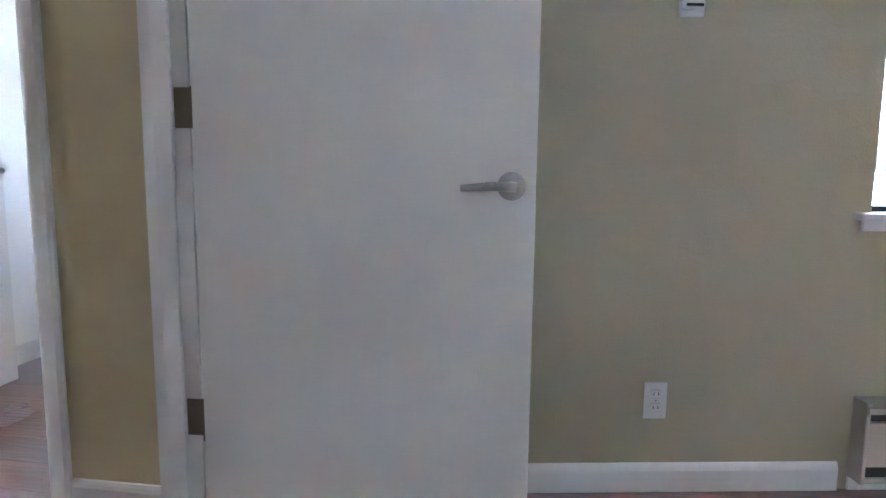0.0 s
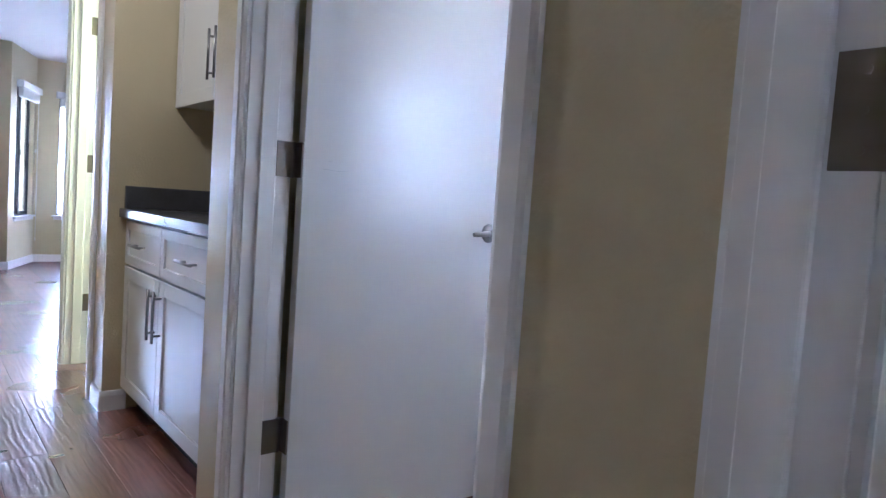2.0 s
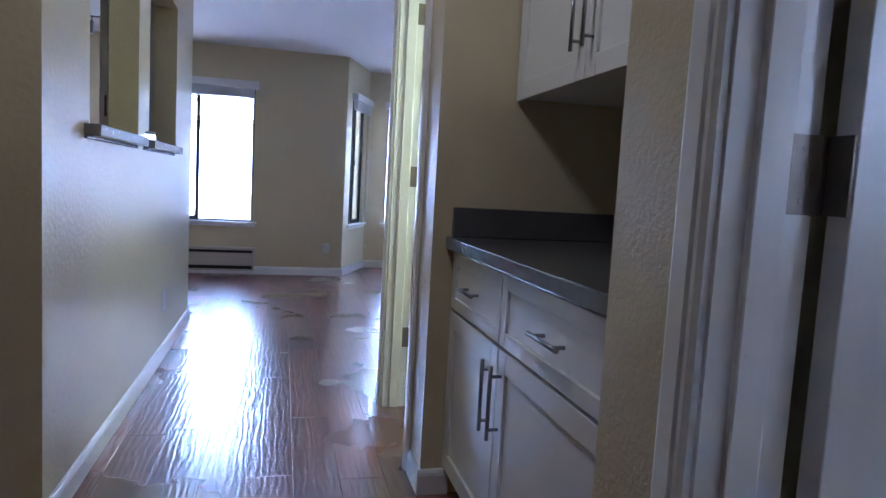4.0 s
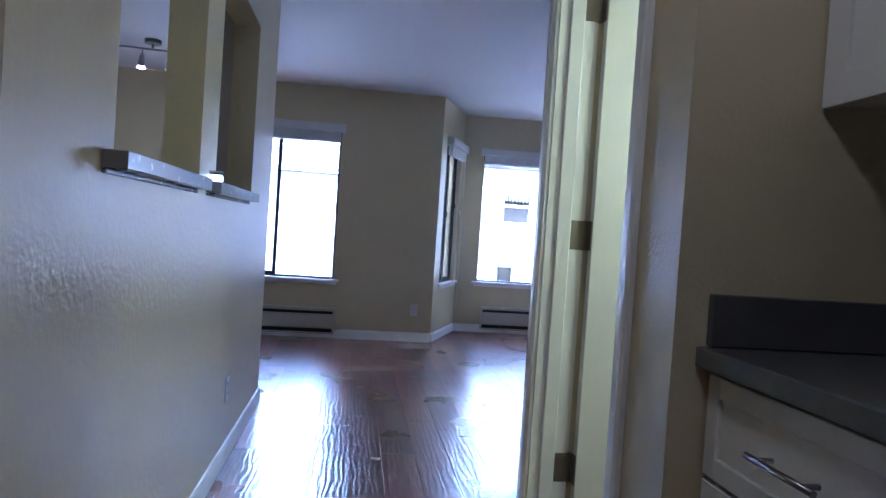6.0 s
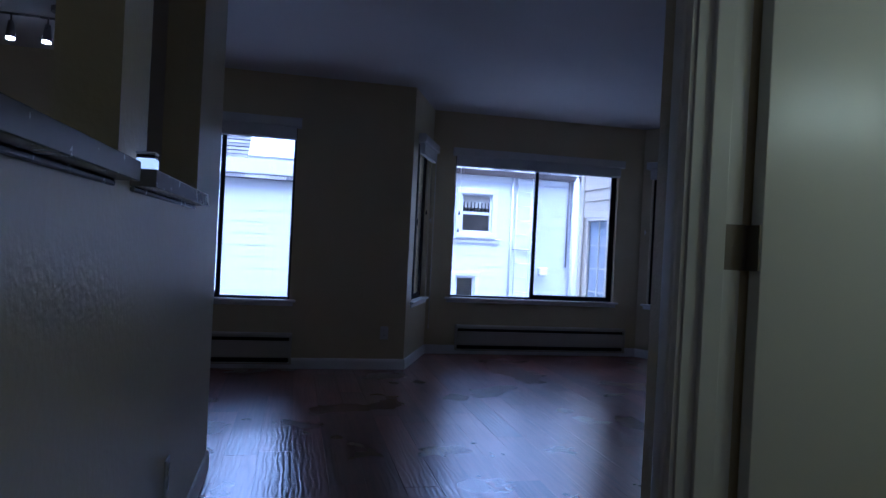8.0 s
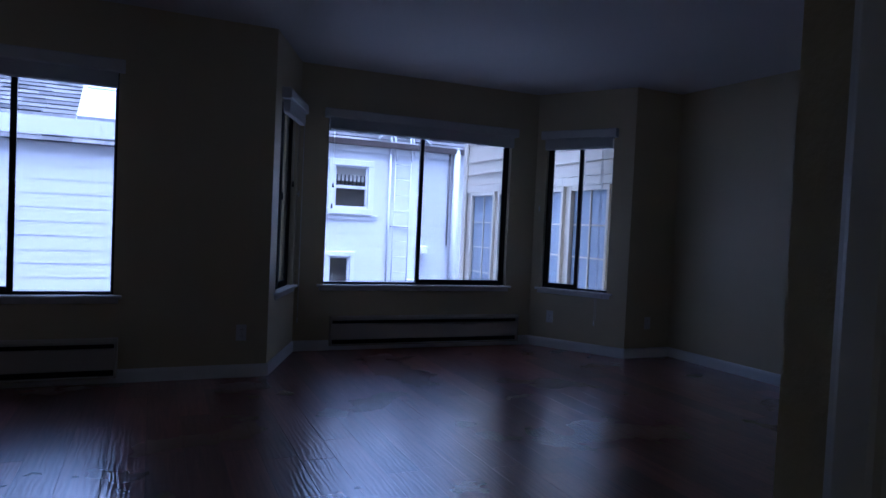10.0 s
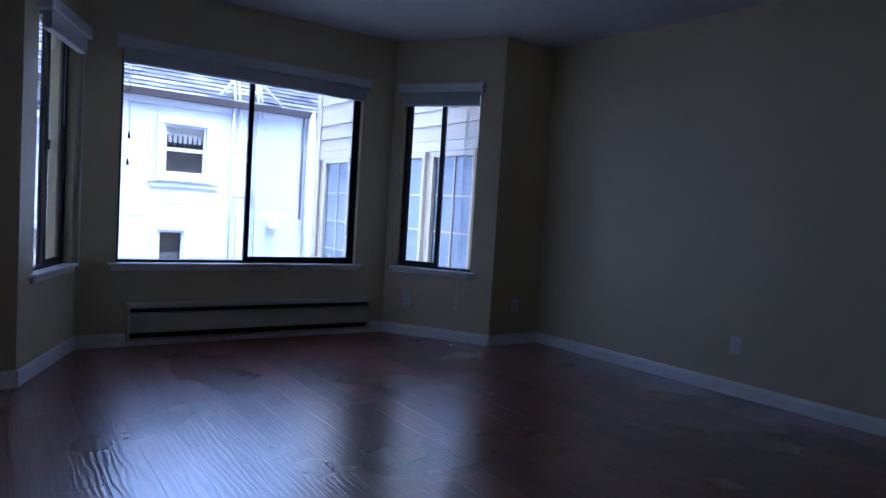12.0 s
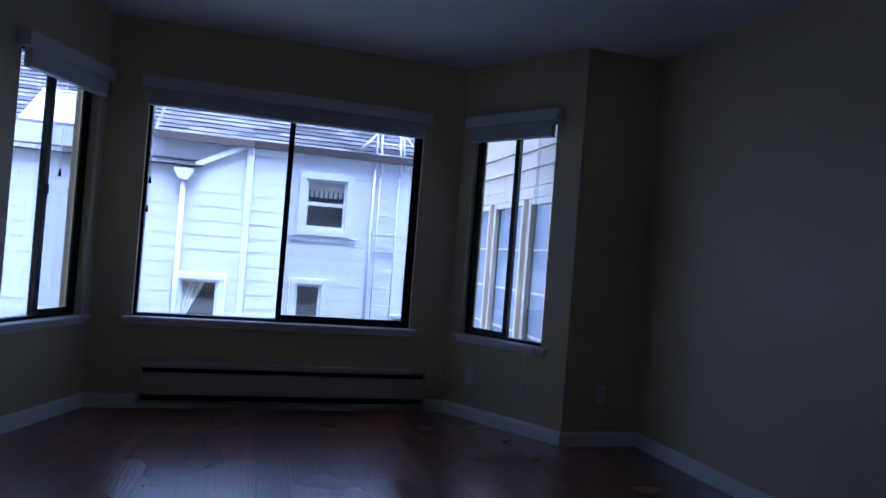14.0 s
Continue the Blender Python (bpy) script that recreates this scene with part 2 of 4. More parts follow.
def wall(name, p0, p1, thick, holes=(), z0=0.0, z1=2.47, label="", material=None):
    m, length = along(p0, p1)
    bm = wall_mesh(length, thick, z0, z1, list(holes))
    bm.transform(m)
    return structure(name, bm, material or PAINT, label or "greige painted drywall with light orange-peel texture", "wall")


def baseboard(p0, p1, label="white painted wooden baseboard"):
    m, length = along(p0, p1)
    prof = [(0.0, 0.0), (-0.013, 0.0), (-0.013, 0.068), (-0.010, 0.080), (-0.006, 0.088), (0.0, 0.09)]
    a, b = m @ Vector((0, 0.0005, 0.001)), m @ Vector((length, 0.0005, 0.001))
    bm = extrude_profile(prof, a, b)
    return structure("baseboard", bm, TRIM, label, "baseboard")

# ---------- the plan ----------
CEILING = 2.45
XR, XL = 0.86, -0.29          # hall's two walls
YB0, YB1 = 0.235, 0.35         # the wall with the bedroom door
YF, YB = 8.54, 9.39           # front wall, bay wall
BL0, BL1 = (1.03, YF), (1.375, YB)
BR0, BR1 = (4.205, YF), (3.69, 9.36)
RC = (4.73, 8.55)
SILL = 0.575
DOOR = 2.10                   # door opening height

ceil = box(-3.35, -4.1, CEILING, 5.2, 9.7, CEILING + 0.2)
structure("ceiling", ceil, CEIL, "flat white painted ceiling with fine texture", "ceiling")

wall("wall_hall_right", (XR, 0.35), (XR, 1.975), 0.12, [(0.747 - 0.35, 1.742 - 0.35, 0, DOOR)])
wall("wall_niche_right", (XR + 0.12, 1.975), (1.64, 1.975), 0.10)
wall("wall_niche_back", (1.54, 1.975), (1.54, 3.22), 0.10)
wall("wall_niche_left", (1.64, 3.22), (XR + 0.12, 3.22), 0.12)
wall("wall_hall_post", (XR, 3.22), (XR, 4.265), 0.12, [(3.46 - 3.22, 4.15 - 3.22, 0, DOOR)])
wall("wall_living_back", (XR + 0.12, 4.265), (4.87, 4.265), 0.12)
wall("wall_bath_far", (2.7, 3.29), (2.7, 4.145), 0.12, material=PAINT)
wall("wall_bath_side", (1.64, 3.29), (2.7, 3.29), 0.12)
wall("wall_right", (4.87, 4.265), RC, 0.15)
wall("wall_front_right", RC, BR0, 0.15)
wall("wall_bay_right", BR0, BR1, 0.15, [(0.19, 0.86, SILL, 2.03)])
wall("wall_bay_center", BR1, BL1, 0.15, [(0.285, 2.075, SILL, 2.03)])
wall("wall_bay_left", BL1, BL0, 0.15, [(0.08, 0.72, SILL, 2.03)])
wall("wall_front_left", BL0, (-3.2, YF), 0.15, [(0.99, 2.155, SILL, 2.03)])
wall("wall_west", (-3.2, YF), (-3.2, -4.05), 0.15)
wall("wall_hall_left", (XL, 6.10), (XL, 3.10), 0.125, [(6.10 - 5.42, 6.10 - 4.59, 1.200, 2.06), (6.10 - 4.34, 6.10 - 3.56, 1.200, 2.06)],
     label="greige painted drywall, rough where it was patched", material=PATCHED)
wall("wall_entry_return", (XL - 0.125, 3.10), (-3.2, 3.10), 0.11)
# bedroom shell
wall("wall_bedroom_door", (-3.2, YB1), (XR, YB1), YB1 - YB0, [(3.2 - 0.06, 3.2 + 0.775, 0, DOOR)])
wall("wall_bedroom_corner", (XR + 0.10, YB1), (1.10, YB1), YB1 - YB0)
GW0, GW1 = (1.02, 0.23), (1.80, -3.9)
gm, glen = along(GW0, GW1)
wall("wall_bedroom_green", GW1, GW0, 0.15, [(0.45, glen - 1.83, 0.86, 2.0)], label="olive greige painted bedroom wall", material=OLIVE)
wall("wall_bedroom_back", (-3.2, -3.9), (1.80, -3.9), 0.15)
# room behind the first hall door
wall("wall_closet_far", (3.4, 0.35), (3.4, 1.875), 0.12)
wall("wall_closet_back", (3.4, 1.875), (XR + 0.12, 1.875), 0.10, label="white painted drywall", material=TRIM)
wall("wall_closet_window", (XR + 0.12, 0.35), (3.4, 0.35), 0.12, [(1.12, 1.72, 0.98, 1.80)])

for a, b in (((XR, 0.35), (XR, 0.69)), ((XR, 1.805), (XR, 1.975)), ((XR, 3.22), (XR, 3.39)), ((XR + 0.10, 3.22), (XR - 0.012, 3.22)),
             ((XR, 4.22), (XR, 4.265)), ((XR - 0.012, 4.265), (4.87, 4.265)), ((4.87, 4.265), RC), (RC, BR0), (BR0, BR1), (BR1, (3.535, 9.362)), ((1.69, 9.386), BL1),
             (BL1, BL0), (BL0, (0.075, YF)), ((-1.42, YF), (-3.2, YF)), ((XL, 6.112), (XL, 3.088)), ((XL + 0.012, 3.10), (-3.2, 3.10)),
             ((-0.13, YB0), (-3.2, YB0)), ((-3.2, YB1), (-0.13, YB1)), ((XL - 0.125, 6.10), (XL, 6.10)),
             (GW1, GW0), ((3.4, 1.875), (XR + 0.12, 1.875)), ((3.4, 0.35), (3.4, 1.875)), ((-3.2, 3.10), (-3.2, YB1))):
    if a == GW1:
        b = tuple(gm @ Vector((0, 0, 0)))[:2]
        a = tuple(gm @ Vector((1.795, 0, 0)))[:2]
    baseboard(a, b)


# ---------- doors ----------
CASE = [(0.0, 0.0), (0.0, 0.010), (0.010, 0.014), (0.018, 0.014), (0.022, 0.018), (0.052, 0.018), (0.058, 0.014), (0.064, 0.012), (0.064, 0.0)]


def door_frame(name, p0, p1, thick, label, swing_side):
    """Jambs, stops and casings of a doorway whose opening runs from p0 to p1 on the wall's room face (the wall lies to the right)."""
    m, w = along(p0, p1)
    top = thing(name, label, "door frame", m, kind="structure")
    for nm, x0, x1 in (("jamb", 0.0, 0.018), ("jamb", w - 0.018, w)):
        part(nm, box(x0, -thick - 0.001, 0, x1, 0.001, DOOR, 0.001, 1), TRIM, top)
    part("head_jamb", box(0.018, -thick - 0.001, DOOR - 0.018, w - 0.018, 0.001, DOOR, 0.001, 1), TRIM, top)
    ys = (-thick + 0.040, -thick + 0.086) if swing_side < 0 else (-0.086, -0.040)
    for nm, x0, x1 in (("stop", 0.018, 0.031), ("stop", w - 0.031, w - 0.018)):
        part(nm, box(x0, ys[0], 0, x1, ys[1], DOOR - 0.018, 0.002, 1), TRIM, top)
    for side, y in ((1, 0.0015), (-1, -thick - 0.0015)):
        for left in (True, False):
            bm = bmesh.new()
            ring = []
            for z in (0.0, DOOR + 0.0):
                row = []
                for u, v in CASE:
                    x = -u + 0.012 if left else w - 0.012 + u
                    row.append(bm.verts.new((x, y + side * v, z if z == 0 else DOOR - 0.012 + u)))
                ring.append(row)
            k = len(CASE)
            for i in range(k):
                bm.faces.new((ring[0][i], ring[0][(i + 1) % k], ring[1][(i + 1) % k], ring[1][i]))
            bm.faces.new(ring[0])
            bm.faces.new(ring[1])
            part("casing", bm, TRIM, top)
        bm = bmesh.new()
        ring = []
        for x_at in (0, 1):
            row = []
            for u, v in CASE:
                x = 0.012 - u if x_at == 0 else w - 0.012 + u
                row.append(bm.verts.new((x, y + side * v, DOOR - 0.012 + u)))
            ring.append(row)
        k = len(CASE)
        for i in range(k):
            bm.faces.new((ring[0][i], ring[0][(i + 1) % k], ring[1][(i + 1) % k], ring[1][i]))
        bm.faces.new(ring[0])
        bm.faces.new(ring[1])
        part("head_casing", bm, TRIM, top)
    return top


def lever(top, x, z, face, toward):
    """A round rose with a lever on the face y=face, its handle pointing along x."""
    s = -1 if face < 0.018 else 1
    bm = bmesh.new()
    bmesh.ops.create_uvsphere(bm, u_segments=24, v_segments=12, radius=0.033)
    bm.transform(Matrix.Translation((x, face, z)) @ Matrix.Diagonal((1, 0.45, 1, 1)))
    for f in bm.faces:
        f.smooth = True
    part("rose", bm, STEEL, top, "round domed nickel rose")
    part("lever_neck", rod((x, face + s * 0.010, z), (x, face + s * 0.056, z), 0.012, 16), STEEL, top)
    bm = rod((x - toward * 0.010, face + s * 0.054, z), (x + toward * 0.050, face + s * 0.057, z + 0.001), 0.0115, 16, 0.0100)
    b2 = rod((x + toward * 0.048, face + s * 0.057, z + 0.001), (x + toward * 0.112, face + s * 0.050, z - 0.004), 0.0100, 16, 0.0075)
    tmp = bpy.data.meshes.new("tmp")
    b2.to_mesh(tmp)
    b2.free()
    bm.from_mesh(tmp)
    bpy.data.meshes.remove(tmp)
    part("lever_handle", bm, STEEL, top, "tapered nickel lever")


def door_leaf(name, m, width, label, hinge_z, lever_z, backset=0.055):
    """A slab along x from its hinge edge at the origin; y from 0 to 0.036; hinges at the origin edge, y=0.04 being the knuckle side."""
    top = thing(name, label, "door", m)
    part("door_panel", box(0.022, 0.0, 0.012, width, 0.036, DOOR - 0.024, 0.0015, 1), DOORP, top)
    for z in hinge_z:
        h = part("hinge", box(0.0170, 0.002, z - 0.048, 0.0217, 0.038, z + 0.048, 0.0005, 1), HINGE, top, "satin nickel butt hinge")
        part("knuckle", rod((0.008, 0.042, z - 0.049), (0.008, 0.042, z + 0.049), 0.0065, 12), HINGE, h)
        part("knuckle_wrap", box(0.008, 0.0385, z - 0.047, 0.0210, 0.0425, z + 0.047), HINGE, h)
        part("jamb_leaf", box(-0.040, 0.036, z - 0.048, 0.006, 0.0415, z + 0.048, 0.0005, 1), HINGE, h)
        for dz in (-0.032, 0.0, 0.032):
            part("screw", rod((-0.018, 0.0362, z + dz), (-0.018, 0.0352, z + dz), 0.004, 10), HINGE, h)
    lever(top, width - backset, lever_z, 0.0, -1)
    lever(top, width - backset, lever_z, 0.036, -1)
    part("latch_plate", box(width - 0.0003, 0.007, lever_z - 0.028, width + 0.001, 0.029, lever_z + 0.028), STEEL, top)
    return top


HZ = (0.345, 1.12, 1.87)
door_frame("door_frame_1", (XR, 0.747), (XR, 1.742), 0.12, "white painted door frame with moulded casing", -1)
door_frame("door_frame_2", (XR, 3.46), (XR, 4.15), 0.12, "white painted door frame with moulded casing", -1)
door_frame("door_frame_3", (-0.06, YB1), (0.775, YB1), YB1 - YB0, "white painted bedroom door frame with moulded casing", -1)
# open inward, at a right angle to the hall
door_leaf("door_1", pose(XR + 0.125, 1.686, 0, 0, 0, 0), 0.80, "open white flush door with nickel lever", HZ, 0.94, 0.070)
door_leaf("door_2", pose(XR + 0.125, 4.095, 0, 0, 0, 0), 0.66, "open white flush bathroom door, nickel hinges", HZ, 0.94)
door_leaf("door_3", pose(0.72, YB0 - 0.006, 0, 0, 0, -87), 0.825, "open white flush bedroom door with nickel lever", HZ, 0.945)


d1 = bpy.data.objects["door_1"]
for x0, z0, x1, z1 in ((0.085, 1.102, 0.118, 1.099), (0.126, 1.098, 0.160, 1.102), (0.098, 1.122, 0.110, 1.127)):
    part("scuff", rod((x0, -0.0002, z0), (x1, -0.0002, z1), 0.0005, 6), SCUFF, d1, "thin grey scuff mark")

# ---------- windows ----------
def window_unit(name, p0, p1, s0, s1, z0, z1, label, slide_left=True, blind=True, cord=False, screen=False):
    """A bronze aluminium slider set in the outer half of a wall that runs from p0 to p1 with its room face on the left."""
    m, _ = along(p0, p1)
    top = thing(name, label, "window", m, kind="structure")
    fw = 0.020
    y0, y1 = -0.095, -0.045
    fr = part("window_frame", box(s0, y0, z0, s0 + fw, y1, z1, 0.002, 1), BRONZE, top, "dark bronze aluminium frame")
    part("frame_side", box(s1 - fw, y0, z0, s1, y1, z1, 0.002, 1), BRONZE, fr)
    part("frame_head", box(s0 + fw, y0, z1 - fw, s1 - fw, y1, z1, 0.002, 1), BRONZE, fr)
    part("frame_track", box(s0 + fw, y0, z0, s1 - fw, y1, z0 + fw, 0.002, 1), BRONZE, fr)
    mid = (s0 + s1) / 2
    # slide_left: the sliding sash is the half with the smaller s
    if slide_left:
        slide, fixed = (s0 + fw, mid + 0.020), (mid + 0.002, s1 - fw)
        div = (mid - 0.006, mid + 0.016)
    else:
        slide, fixed = (mid - 0.020, s1 - fw), (s0 + fw, mid - 0.002)
        div = (mid - 0.016, mid + 0.006)
    part("divider", box(div[0], y0 + 0.002, z0 + fw, div[1], y0 + 0.022, z1 - fw, 0.002, 1), BRONZE, fr)
    g = part("pane", box(fixed[0], y0 + 0.010, z0 + fw, fixed[1], y0 + 0.014, z1 - fw), GLASS, top, "clear fixed glass pane")
    g.visible_shadow = False
    a, b = slide
    yy = y1 - 0.014
    sash = part("sash", box(a, yy - 0.010, z0 + fw, a + 0.036, yy + 0.010, z1 - fw, 0.002, 1), BRONZE, top, "dark bronze sliding sash")
    part("sash_stile", box(b - 0.036, yy - 0.010, z0 + fw, b, yy + 0.010, z1 - fw, 0.002, 1), BRONZE, sash)
    part("sash_rail", box(a + 0.036, yy - 0.010, z0 + fw, b - 0.036, yy + 0.010, z0 + fw + 0.030, 0.002, 1), BRONZE, sash)
    part("sash_rail", box(a + 0.036, yy - 0.010, z1 - fw - 0.030, b - 0.036, yy + 0.010, z1 - fw, 0.002, 1), BRONZE, sash)
    g = part("pane", box(a + 0.034, yy - 0.002, z0 + fw + 0.028, b - 0.034, yy + 0.002, z1 - fw - 0.028), GLASS, sash, "clear glass pane")
    g.visible_shadow = False
    if screen:
        part("insect_screen", box(a + 0.02, y0 + 0.002, z0 + fw, b - 0.004, y0 + 0.003, z1 - fw), SCREEN, top, "fine grey insect screen").visible_shadow = False
    latch = part("latch", box(mid - 0.008, -0.0495, (z0 + z1) / 2 - 0.03, mid + 0.008, -0.036, (z0 + z1) / 2 + 0.03, 0.003, 2), BRONZE, top)
    # wooden stool with rounded nose and an apron under it
    st = part("window_sill", box(s0 - 0.05, -0.044, z0 - 0.020, s1 + 0.05, 0.036, z0 + 0.002, 0.006, 3), TRIM, top, "white painted wooden sill")
    part("apron", box(s0 - 0.03, 0.001, z0 - 0.052, s1 + 0.03, 0.014, z0 - 0.0205, 0.003, 2), TRIM, st)
    if blind:
        bl = thing("window_blind", "white horizontal blind, raised and stacked under its valance", "blind", m, "window blinds")
        ztop = z1 + 0.055
        bm = extrude_profile([(0.0, 0.0), (-0.066, 0.0), (-0.072, 0.008), (-0.070, 0.070), (-0.062, 0.078), (0.0, 0.078)],
                             (s0 - 0.035, 0.004, ztop - 0.078), (s1 + 0.035, 0.004, ztop - 0.078))
        part("valance", bm, BLIND, bl)
        n = 14
        for i in range(n):
            zz = ztop - 0.083 - i * 0.0058
            part("slat", box(s0 + 0.004, 0.010, zz - 0.0036, s1 - 0.004, 0.060, zz, 0.0012, 1), BLIND, bl)
        zb = ztop - 0.083 - n * 0.0058
        part("bottom_rail", box(s0 + 0.004, 0.012, zb - 0.016, s1 - 0.004, 0.058, zb - 0.001, 0.004, 2), BLIND, bl)
        if cord:
            for dx in (0.07, 0.085):
                part("cord", rod((s0 + dx, 0.066, z0 - 0.18 - dx), (s0 + dx, 0.066, zb), 0.0016, 6), PLASTIC, bl)
            part("tassel", rod((s0 + 0.085, 0.066, z0 - 0.30), (s0 + 0.085, 0.066, z0 - 0.265), 0.008, 10, 0.004), PLASTIC, bl)
    return top


window_unit("window_1", BR1, BL1, 0.285, 2.075, SILL, 2.03, "wide sliding window with dark bronze frame", True, screen=True)
window_unit("window_2", BR0, BR1, 0.19, 0.86, SILL, 2.03, "narrow sliding bay window with dark bronze frame", False, True, True)
window_unit("window_3", BL1, BL0, 0.08, 0.72, SILL, 2.03, "narrow sliding bay window with dark bronze frame", True, True, True, True)
window_unit("window_4", BL0, (-3.2, YF), 0.99, 2.155, SILL, 2.03, "sliding window with dark bronze frame", False)
window_unit("window_5", GW1, GW0, 0.45, glen - 1.83, 0.86, 2.0, "sliding bedroom window with dark bronze frame", True, False)
window_unit("window_6", (XR + 0.12, 0.35), (3.4, 0.35), 1.12, 1.72, 0.98, 1.80, "small sliding window with dark bronze frame", True, False)


# dark pulls on thin cords, and white cleats on the window jambs
for x, y, z, z1 in ((1.664, 9.345, 1.435, 1.93), (1.660, 9.345, 1.257, 1.93), (1.255, 8.985, 1.40, 1.93)):
    pl = thing("cord_pull", "small dark pull on a thin blind cord", "cord pull", pose(x, y, z), "blind cord pulls")
    part("pull", rod((0, 0, -0.022), (0, 0, 0.020), 0.010, 12, 0.004), DARK, pl)
    part("cord", rod((0, 0, 0.018), (0, 0, z1 - z), 0.0012, 6), PLASTIC, pl)
for p0, p1, s0, z in ((BR0, BR1, 0.905, 1.34), (BL1, BL0, 0.04, 1.34)):
    cl = thing("cord_cleat", "small white plastic cord cleat on the wall", "cleat", along(p0, p1)[0] @ Matrix.Translation((s0, 0.0005, z)), "cord cleats")
    part("post", box(-0.006, 0, -0.008, 0.006, 0.014, 0.008, 0.002, 2), PLASTIC, cl)
    part("horns", box(-0.007, 0.014, -0.026, 0.007, 0.022, 0.026, 0.004, 2), PLASTIC, cl)
lc = thing("door_catch", "small white clip on the window stool", "clip", along(BR0, BR1)[0] @ Matrix.Translation((0.215, 0.037, SILL - 0.030)))
part("clip_body", box(-0.010, 0, -0.022, 0.010, 0.010, 0.018, 0.003, 2), PLASTIC, lc)


# ---------- baseboard heaters ----------
def heater(p0, p1, s0, s1, label):
    m, _ = along(p0, p1)
    top = thing("baseboard_heater", label, "heater", m, "baseboard heaters")
    part("back_plate", box(s0, 0.001, 0.045, s1, 0.010, 0.300), HEATER, top)
    part("front_panel", box(s0 + 0.012, 0.052, 0.100, s1 - 0.012, 0.066, 0.238, 0.004, 2), HEATER, top)
    bm = extrude_profile([(0.0, 0.0), (-0.050, 0.0), (-0.066, -0.012), (-0.066, -0.030), (-0.060, -0.030), (-0.058, -0.016), (-0.046, -0.006), (0.0, -0.006)],
                         (s0, 0.010, 0.300), (s1, 0.010, 0.300))
    part("top_hood", bm, HEATER, top)
    part("upper_slot", box(s0 + 0.02, 0.020, 0.238, s1 - 0.02, 0.046, 0.272), DARK, top, "dark outlet slot")
    part("lower_slot", box(s0 + 0.02, 0.012, 0.060, s1 - 0.02, 0.046, 0.099), DARK, top, "dark inlet slot")
    part("bottom_lip", box(s0, 0.010, 0.045, s1, 0.060, 0.057, 0.003, 1), HEATER, top)
    for a, b in ((s0 - 0.002, s0 + 0.012), (s1 - 0.012, s1 + 0.002)):
        part("end_cap", box(a, 0.001, 0.045, b, 0.069, 0.302, 0.004, 2), HEATER, top)
    part("foot_strip", box(s0, 0.001, 0.001, s1, 0.012, 0.044, 0.002, 1), TRIM, top)
    return top


heater(BR1, BL1, 0.155, 2.00, "long almond enamel baseboard heater under the bay window")
heater(BL0, (-3.2, YF), 0.955, 2.435, "almond enamel baseboard heater under the window")
heater(GW1, GW0, 0.10, glen - 1.83, "almond enamel baseboard heater under the bedroom window")


# ---------- outlets, switch ----------
def outlet(p0, p1, s, z, label="white duplex wall outlet"):
    m, _ = along(p0, p1)
    top = thing("wall_outlet", label, "outlet", m @ Matrix.Translation((s, 0.0005, z)), "wall outlets")
    part("cover_plate", box(-0.035, 0, -0.057, 0.035, 0.006, 0.057, 0.003, 2), PLASTIC, top)
    for dz in (0.021, -0.021):
        r = part("receptacle", box(-0.017, 0.004, dz - 0.014, 0.017, 0.0085, dz + 0.014, 0.004, 2), PLASTIC, top)
        for dx in (-0.007, 0.007):
            part("slot", box(dx - 0.0012, 0.0083, dz - 0.004, dx + 0.0012, 0.0088, dz + 0.006), DARK, r)
    part("screw", rod((0, 0.0055, 0), (0, 0.0072, 0), 0.003, 8), STEEL, top)
    return top


outlet(BL0, (-3.2, YF), 0.18, 0.315)
outlet(BR0, BR1, 0.745, 0.30)
outlet((4.87, 4.265), RC, 6.80 - 4.265, 0.32)
outlet(RC, BR0, 0.27, 0.32)
outlet((XL, 6.10), (XL, 3.10), 6.10 - 5.06, 0.34)
outlet(GW1, GW0, glen - 1.215, 0.29)
th = thing("thermostat", "white plastic wall thermostat", "thermostat", along(GW1, GW0)[0] @ Matrix.Translation((glen - 1.255, 0.0005, 1.465)))
part("back_plate", box(-0.036, 0, -0.060, 0.036, 0.010, 0.060, 0.003, 2), PLASTIC, th)
part("cover", box(-0.030, 0.010, -0.044, 0.030, 0.030, 0.050, 0.005, 3), PLASTIC, th)
part("dial", rod((0, 0.030, 0.012), (0, 0.037, 0.012), 0.016, 20), PLASTIC, th)
part("scale_strip", box(-0.024, 0.0295, -0.036, 0.024, 0.031, -0.028), DARK, th)


# ---------- the niche with its cabinets ----------
def bar_pull(parent, p, axis, length):
    d = Vector((0, 1, 0)) if axis == "y" else Vector((0, 0, 1))
    p = Vector(p)
    h = part("bar_pull", rod(p - d * length / 2, p + d * length / 2, 0.0055, 14), STEEL, parent, "brushed nickel bar pull")
    for s in (-1, 1):
        q = p + d * s * (length / 2 - 0.028)
        part("pull_post", rod(q, q + Vector((0.030, 0, 0)), 0.0045, 10), STEEL, h)


def shaker(parent, name, x, y0, y1, z0, z1, rail=0.055):
    """A framed front whose face is at x and looks towards -x."""
    f = part(name, box(x, y0, z0, x + 0.020, y0 + rail, z1, 0.0015, 1), CAB, parent)
    part("stile", box(x, y1 - rail, z0, x + 0.020, y1, z1, 0.0015, 1), CAB, f)
    part("rail", box(x, y0 + rail, z0, x + 0.020, y1 - rail, z0 + rail, 0.0015, 1), CAB, f)
    part("rail", box(x, y0 + rail, z1 - rail, x + 0.020, y1 - rail, z1, 0.0015, 1), CAB, f)
    part("panel", box(x + 0.009, y0 + rail - 0.002, z0 + rail - 0.002, x + 0.018, y1 - rail + 0.002, z1 - rail + 0.002), CAB, f)
    return f


